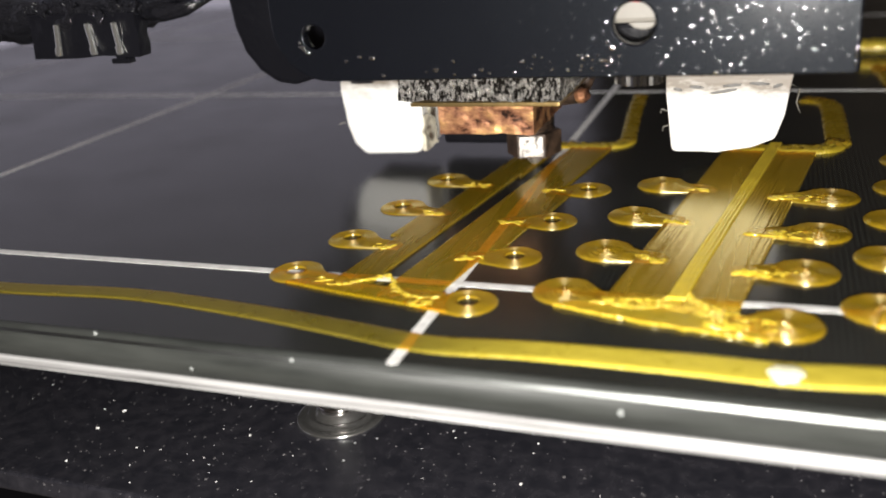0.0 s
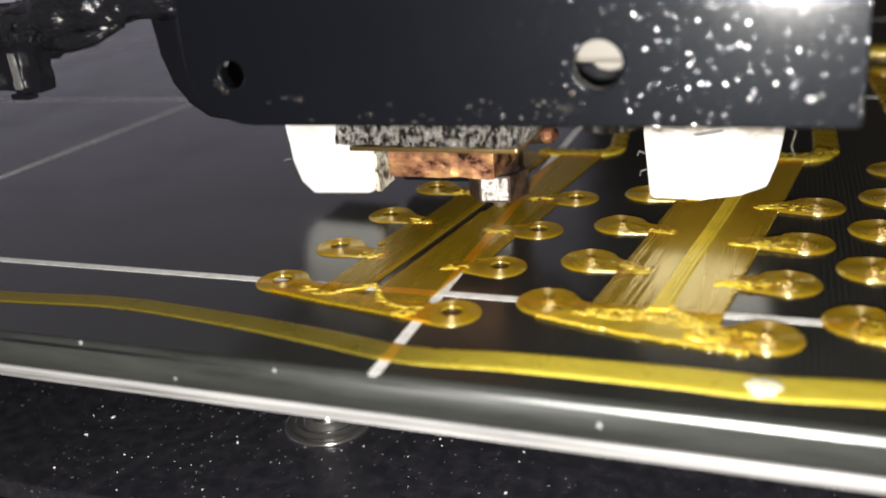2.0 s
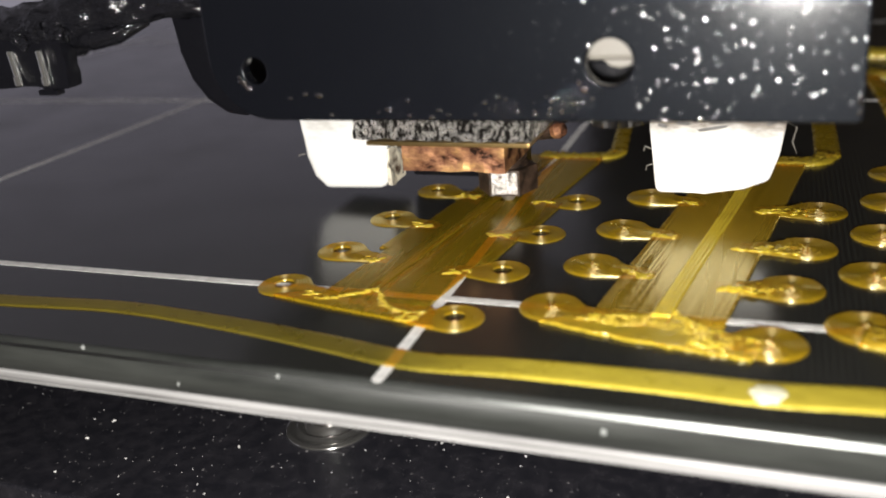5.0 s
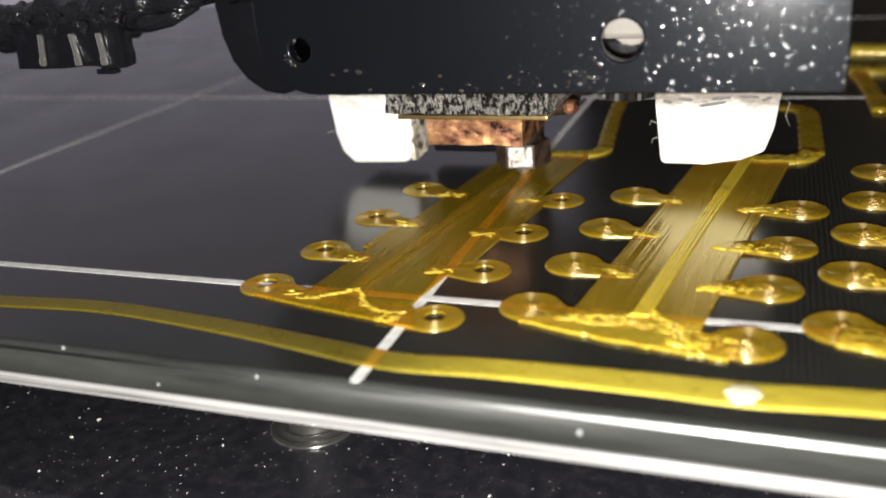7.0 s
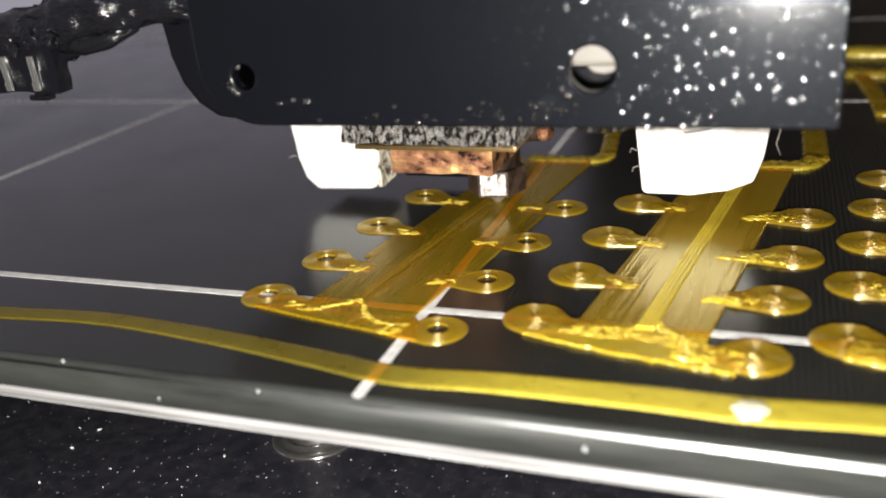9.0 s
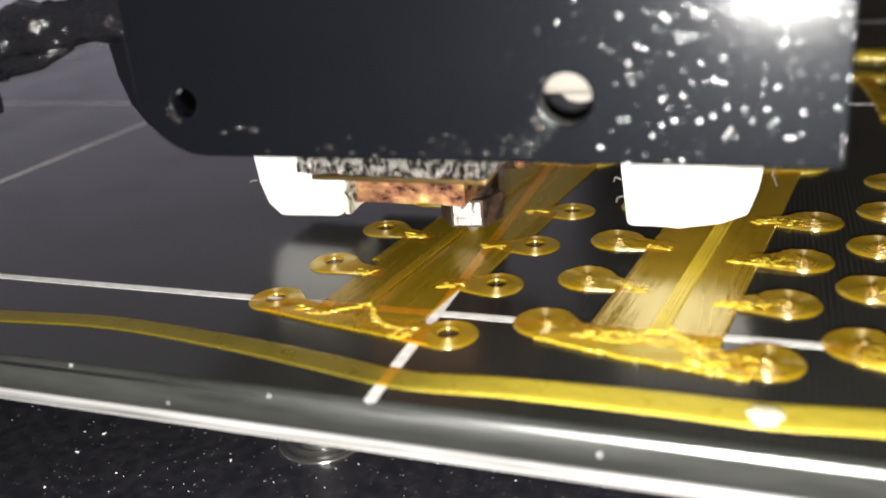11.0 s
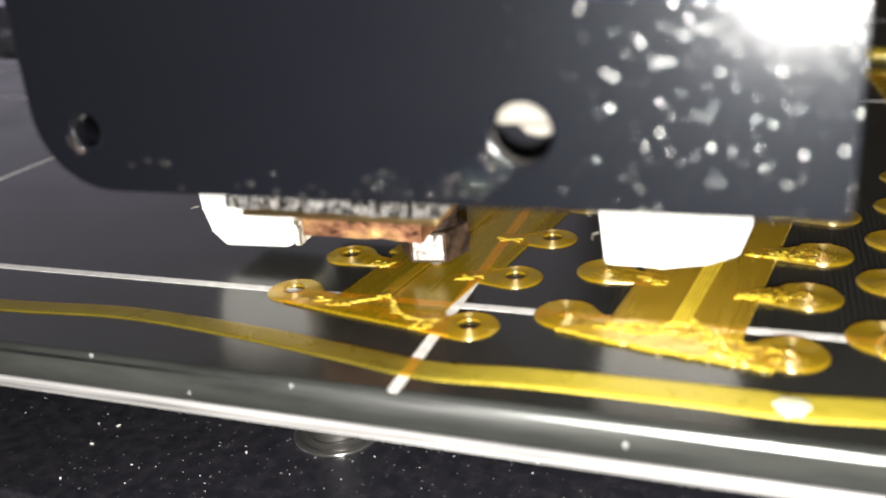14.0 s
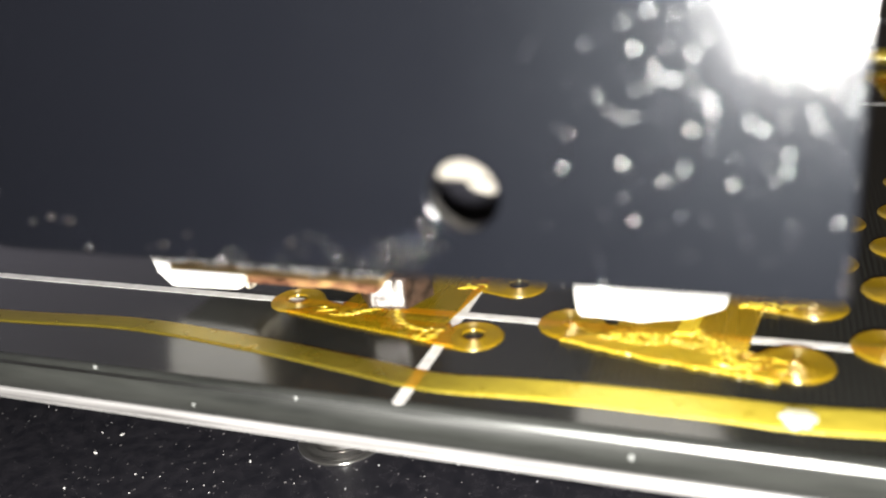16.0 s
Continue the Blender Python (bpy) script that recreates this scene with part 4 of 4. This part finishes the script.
part("reflection_blocker", bm, M_BLACK, head, "hidden black box added behind the duct to darken the bed's reflection")

# white part-cooling ducts
bm = bmesh.new()
prism_y(bm, [(-3.13, 2.6), (-3.09, 1.25), (-3.07, 0.70), (-2.97, 0.38), (-2.78, 0.20), (-1.86, 0.23), (-1.76, 0.30), (-1.70, 0.85), (-1.80, 2.6)], -0.36, 0.65, 0.09)
part("cooling_duct", bm, M_DUCT, head, "white plastic cooling duct with stained inner edge", smooth=False)
bm = bmesh.new()
prism_y(bm, [(2.05, 2.6), (2.10, 1.25), (2.17, 0.44), (2.23, 0.40), (2.79, 0.41), (3.25, 0.47), (3.56, 0.60), (3.67, 0.93), (3.75, 1.5), (3.80, 2.6)], -0.62, 1.2, 0.06)
part("cooling_duct", bm, M_DUCT, head, "white plastic cooling duct, upper edge stained and darkened as shade")

# stray filament hairs on the ducts
for pts in ([(-1.70, -0.38, 0.86), (-1.60, -0.42, 0.92), (-1.48, -0.43, 0.86), (-1.44, -0.43, 0.66), (-1.46, -0.43, 0.5)], [(-1.69, -0.4, 0.62), (-1.62, -0.4, 0.5), (-1.64, -0.4, 0.34)], [(3.73, -0.62, 1.36), (3.84, -0.65, 1.30), (3.80, -0.65, 1.12), (3.86, -0.65, 0.98)], [(-3.06, -0.38, 0.75), (-3.14, -0.40, 0.74), (-3.17, -0.4, 0.72)], [(2.12, -0.64, 1.0), (2.05, -0.66, 1.04), (2.03, -0.66, 0.98)], [(2.14, -0.64, 0.8), (2.07, -0.66, 0.78), (2.06, -0.66, 0.72)]):
    bm = bmesh.new()
    tube(bm, pts, 0.010, 6)
    part("filament_hair", bm, M_BEIGE, head, "fine stray filament hair", smooth=True)
bm = crumpled_block(-1.76, -1.695, -0.33, 0.2, 0.28, 1.0, 0.025, 4, 4, 5)
part("scorched_edge", bm, M_SCORCH, head, "brown scorched duct edge")

random.seed(8)
for x0, x1, z, lean in ((2.70, 3.05, 1.27, -9), (2.86, 3.10, 1.35, -4), (2.42, 2.60, 1.33, 6), (3.2, 3.45, 1.37, 3), (3.5, 3.62, 1.34, -20), (2.2, 2.32, 1.30, 14)):
    bm = bmesh.new()
    bmesh.ops.create_icosphere(bm, subdivisions=3, radius=1)
    for v in bm.verts:
        v.co += noise.noise_vector(v.co * 2.5 + Vector((x0, z, 0))) * 0.45
    bmesh.ops.scale(bm, vec=((x1 - x0) / 2, 0.006, 0.022), verts=bm.verts)
    part("scuff", bm, M_SCUFF, head, "grey scuff mark on the duct", smooth=True, move=at((x0 + x1) / 2, -0.621, z, 0, lean, 0))

# cable arm and plug
bm = crumpled_block(-6.25, -4.46, -3.36, -3.12, 2.40, 2.98, 0.04, 1.5, 2, 2)
plug = part("cable_plug", bm, M_BLACK, head, "black plug with shiny contacts")
for x, lean in ((-5.80, 8), (-5.24, -5), (-4.80, -3)):
    bm = bmesh.new()
    box(bm, -0.035, 0.035, -3.42, -3.36, -0.16, 0.19, 0.02)
    box(bm, -0.045, 0.045, -3.43, -3.37, -0.24, -0.12, 0.02)
    part("contact", bm, M_STEEL, plug, "shiny metal contact", move=at(x + 0.04, 0, 2.67, 0, lean, 0))
bm = bmesh.new()
box(bm, -4.96, -4.66, -3.36, -3.22, 2.30, 2.37, 0.02)
box(bm, -4.88, -4.74, -3.35, -3.22, 2.35, 2.48, 0.02)
part("latch", bm, M_BLACK, plug)
bm = bmesh.new()
key = [(-7.6, -2.9, 2.95), (-6.6, -2.95, 2.90), (-5.6, -3.0, 2.95), (-4.8, -3.0, 3.06), (-4.0, -2.9, 3.28), (-3.2, -2.8, 3.34), (-2.3, -2.7, 3.36)]
wide = [0.30, 0.33, 0.34, 0.34, 0.30, 0.24, 0.22]
pts = [tuple(Vector(key[i // 8]).lerp(Vector(key[min(i // 8 + 1, 6)]), i % 8 / 8)) for i in range(49)]
wides = [wide[i // 8] + (wide[min(i // 8 + 1, 6)] - wide[i // 8]) * (i % 8) / 8 for i in range(49)]
tube(bm, pts, wides, 40)
for v in bm.verts:
    v.co += noise.noise_vector(v.co * 2.5) * 0.10 + noise.noise_vector(v.co * 6) * 0.07 + noise.noise_vector(v.co * 14) * 0.025
part("cable_sleeve", bm, M_SLEEVE, head, "crumpled black cable sleeve", smooth=True)
bm = bmesh.new()
tube(bm, [(-4.6, -3.1, 2.95), (-4.2, -3.1, 2.93), (-3.85, -3.05, 2.97), (-3.5, -2.9, 3.12)], [0.10, 0.12, 0.11, 0.08], 12)
for v in bm.verts:
    v.co += noise.noise_vector(v.co * 7) * 0.03
part("cable_strap", bm, M_SLEEVE, head, "shiny black strap end", smooth=True)
# crumpled cable tie ends on top of the plug
random.seed(5)
for x in (-5.95, -5.45, -5.0, -4.72, -4.45):
    bm = crumpled_block(-0.10, 0.10, -0.06, 0.06, -0.07, 0.07, 0.035, 9, 9, 9)
    part("tie_knot", bm, M_SLEEVE, plug, "shiny black knot", move=at(x, -3.36, random.uniform(2.95, 3.12), random.uniform(-40, 40), random.uniform(-40, 40), 0))

# ---- beads laid while the head passes ----
HEAD = [
    (0, -0.291, 4.684),
    (0.5, -0.584, 2.397),
    (1, -0.896, 0.109),
    (1.1, -0.897, -0.158),
    (1.2, -0.631, -0.202),
    (1.3, -0.545, -0.048),
    (1.4, -0.514, 0.367),
    (1.5, -0.472, 0.809),
    (2, -0.180, 2.961),
    (2.5, 0.130, 5.281),
    (2.6, 0.209, 5.615),
    (2.7, 0.072, 5.455),
    (2.8, -0.072, 5.225),
    (2.9, -0.136, 4.968),
    (3, -0.192, 4.610),
    (3.5, -0.520, 2.372),
    (4, -0.816, 0.078),
    (4.1, -0.800, -0.062),
    (4.2, -0.674, -0.076),
    (4.3, -0.599, 0.343),
    (4.4, -0.576, 0.856),
    (4.5, -0.517, 1.122),
    (5, -0.196, 3.395),
    (5.3, -0.015, 4.936),
    (5.5, 0.023, 5.491),
    (5.7, 0.041, 5.426),
    (6.5, -0.029, 4.915),
    (7.5, -0.114, 4.424),
    (8, -0.203, 4.209),
    (8.5, -0.214, 3.939),
    (9, -0.226, 3.615),
    (11.5, -0.400, 2.292),
    (12, -0.445, 2.074),
    (12.5, -0.526, 1.857),
    (13, -0.531, 1.548),
    (13.5, -0.532, 1.246),
    (14, -0.611, 1.040),
    (14.5, -0.634, 0.812),
    (15, -0.668, 0.513),
    (15.5, -0.639, 0.201),
    (16, -0.744, -0.015),
]

PASSES = [(0.0, 1.1, -0.927), (1.25, 2.6, -0.733), (2.7, 4.15, -0.873), (4.25, 5.5, -0.787)]


def head_y(t):
    for a, c in zip(HEAD, HEAD[1:]):
        if a[0] <= t <= c[0]:
            return a[2] + (c[2] - a[2]) * (t - a[0]) / (c[0] - a[0])
    return HEAD[-1][2]


beads = []
for t0, t1, u in PASSES:
    n = 10
    for i in range(n):
        v0, v1 = -0.35 + 6.1 * i / n, -0.35 + 6.1 * (i + 1) / n
        bm = bmesh.new()
        strand(bm, u, v0, v1, 0.057, 0.03, 0.0, ends=i in (0, n - 1))
        ob = part("laid_bead", bm, M_FIL, part_a, "freshly laid yellow bead")
        mid = (v0 + v1) / 2
        when = None
        t = t0
        going = head_y(min(t0 + 0.4, t1)) - head_y(t0)
        while t <= t1:
            if (going < 0 and head_y(t) <= mid) or (going > 0 and head_y(t) >= mid):
                when = t
                break
            t += 0.02
        beads.append((ob, when, t0))


def motions():
    walk(head, [(t, pose(x * CM, y * CM, 0.0001)) for t, x, y in HEAD])
    low, up = pose(0, 0, -0.0005), pose(0, 0, 0)
    for ob, when, t0 in beads:
        if when is None:
            walk(ob, [(0.0, low), (16.0, low)])
        elif when < 0.15:
            walk(ob, [(0.0, up), (16.0, up)])
        else:
            walk(ob, [(0.0, low), (when - 0.05, low), (when + 0.05, up), (16.0, up)])


motions()
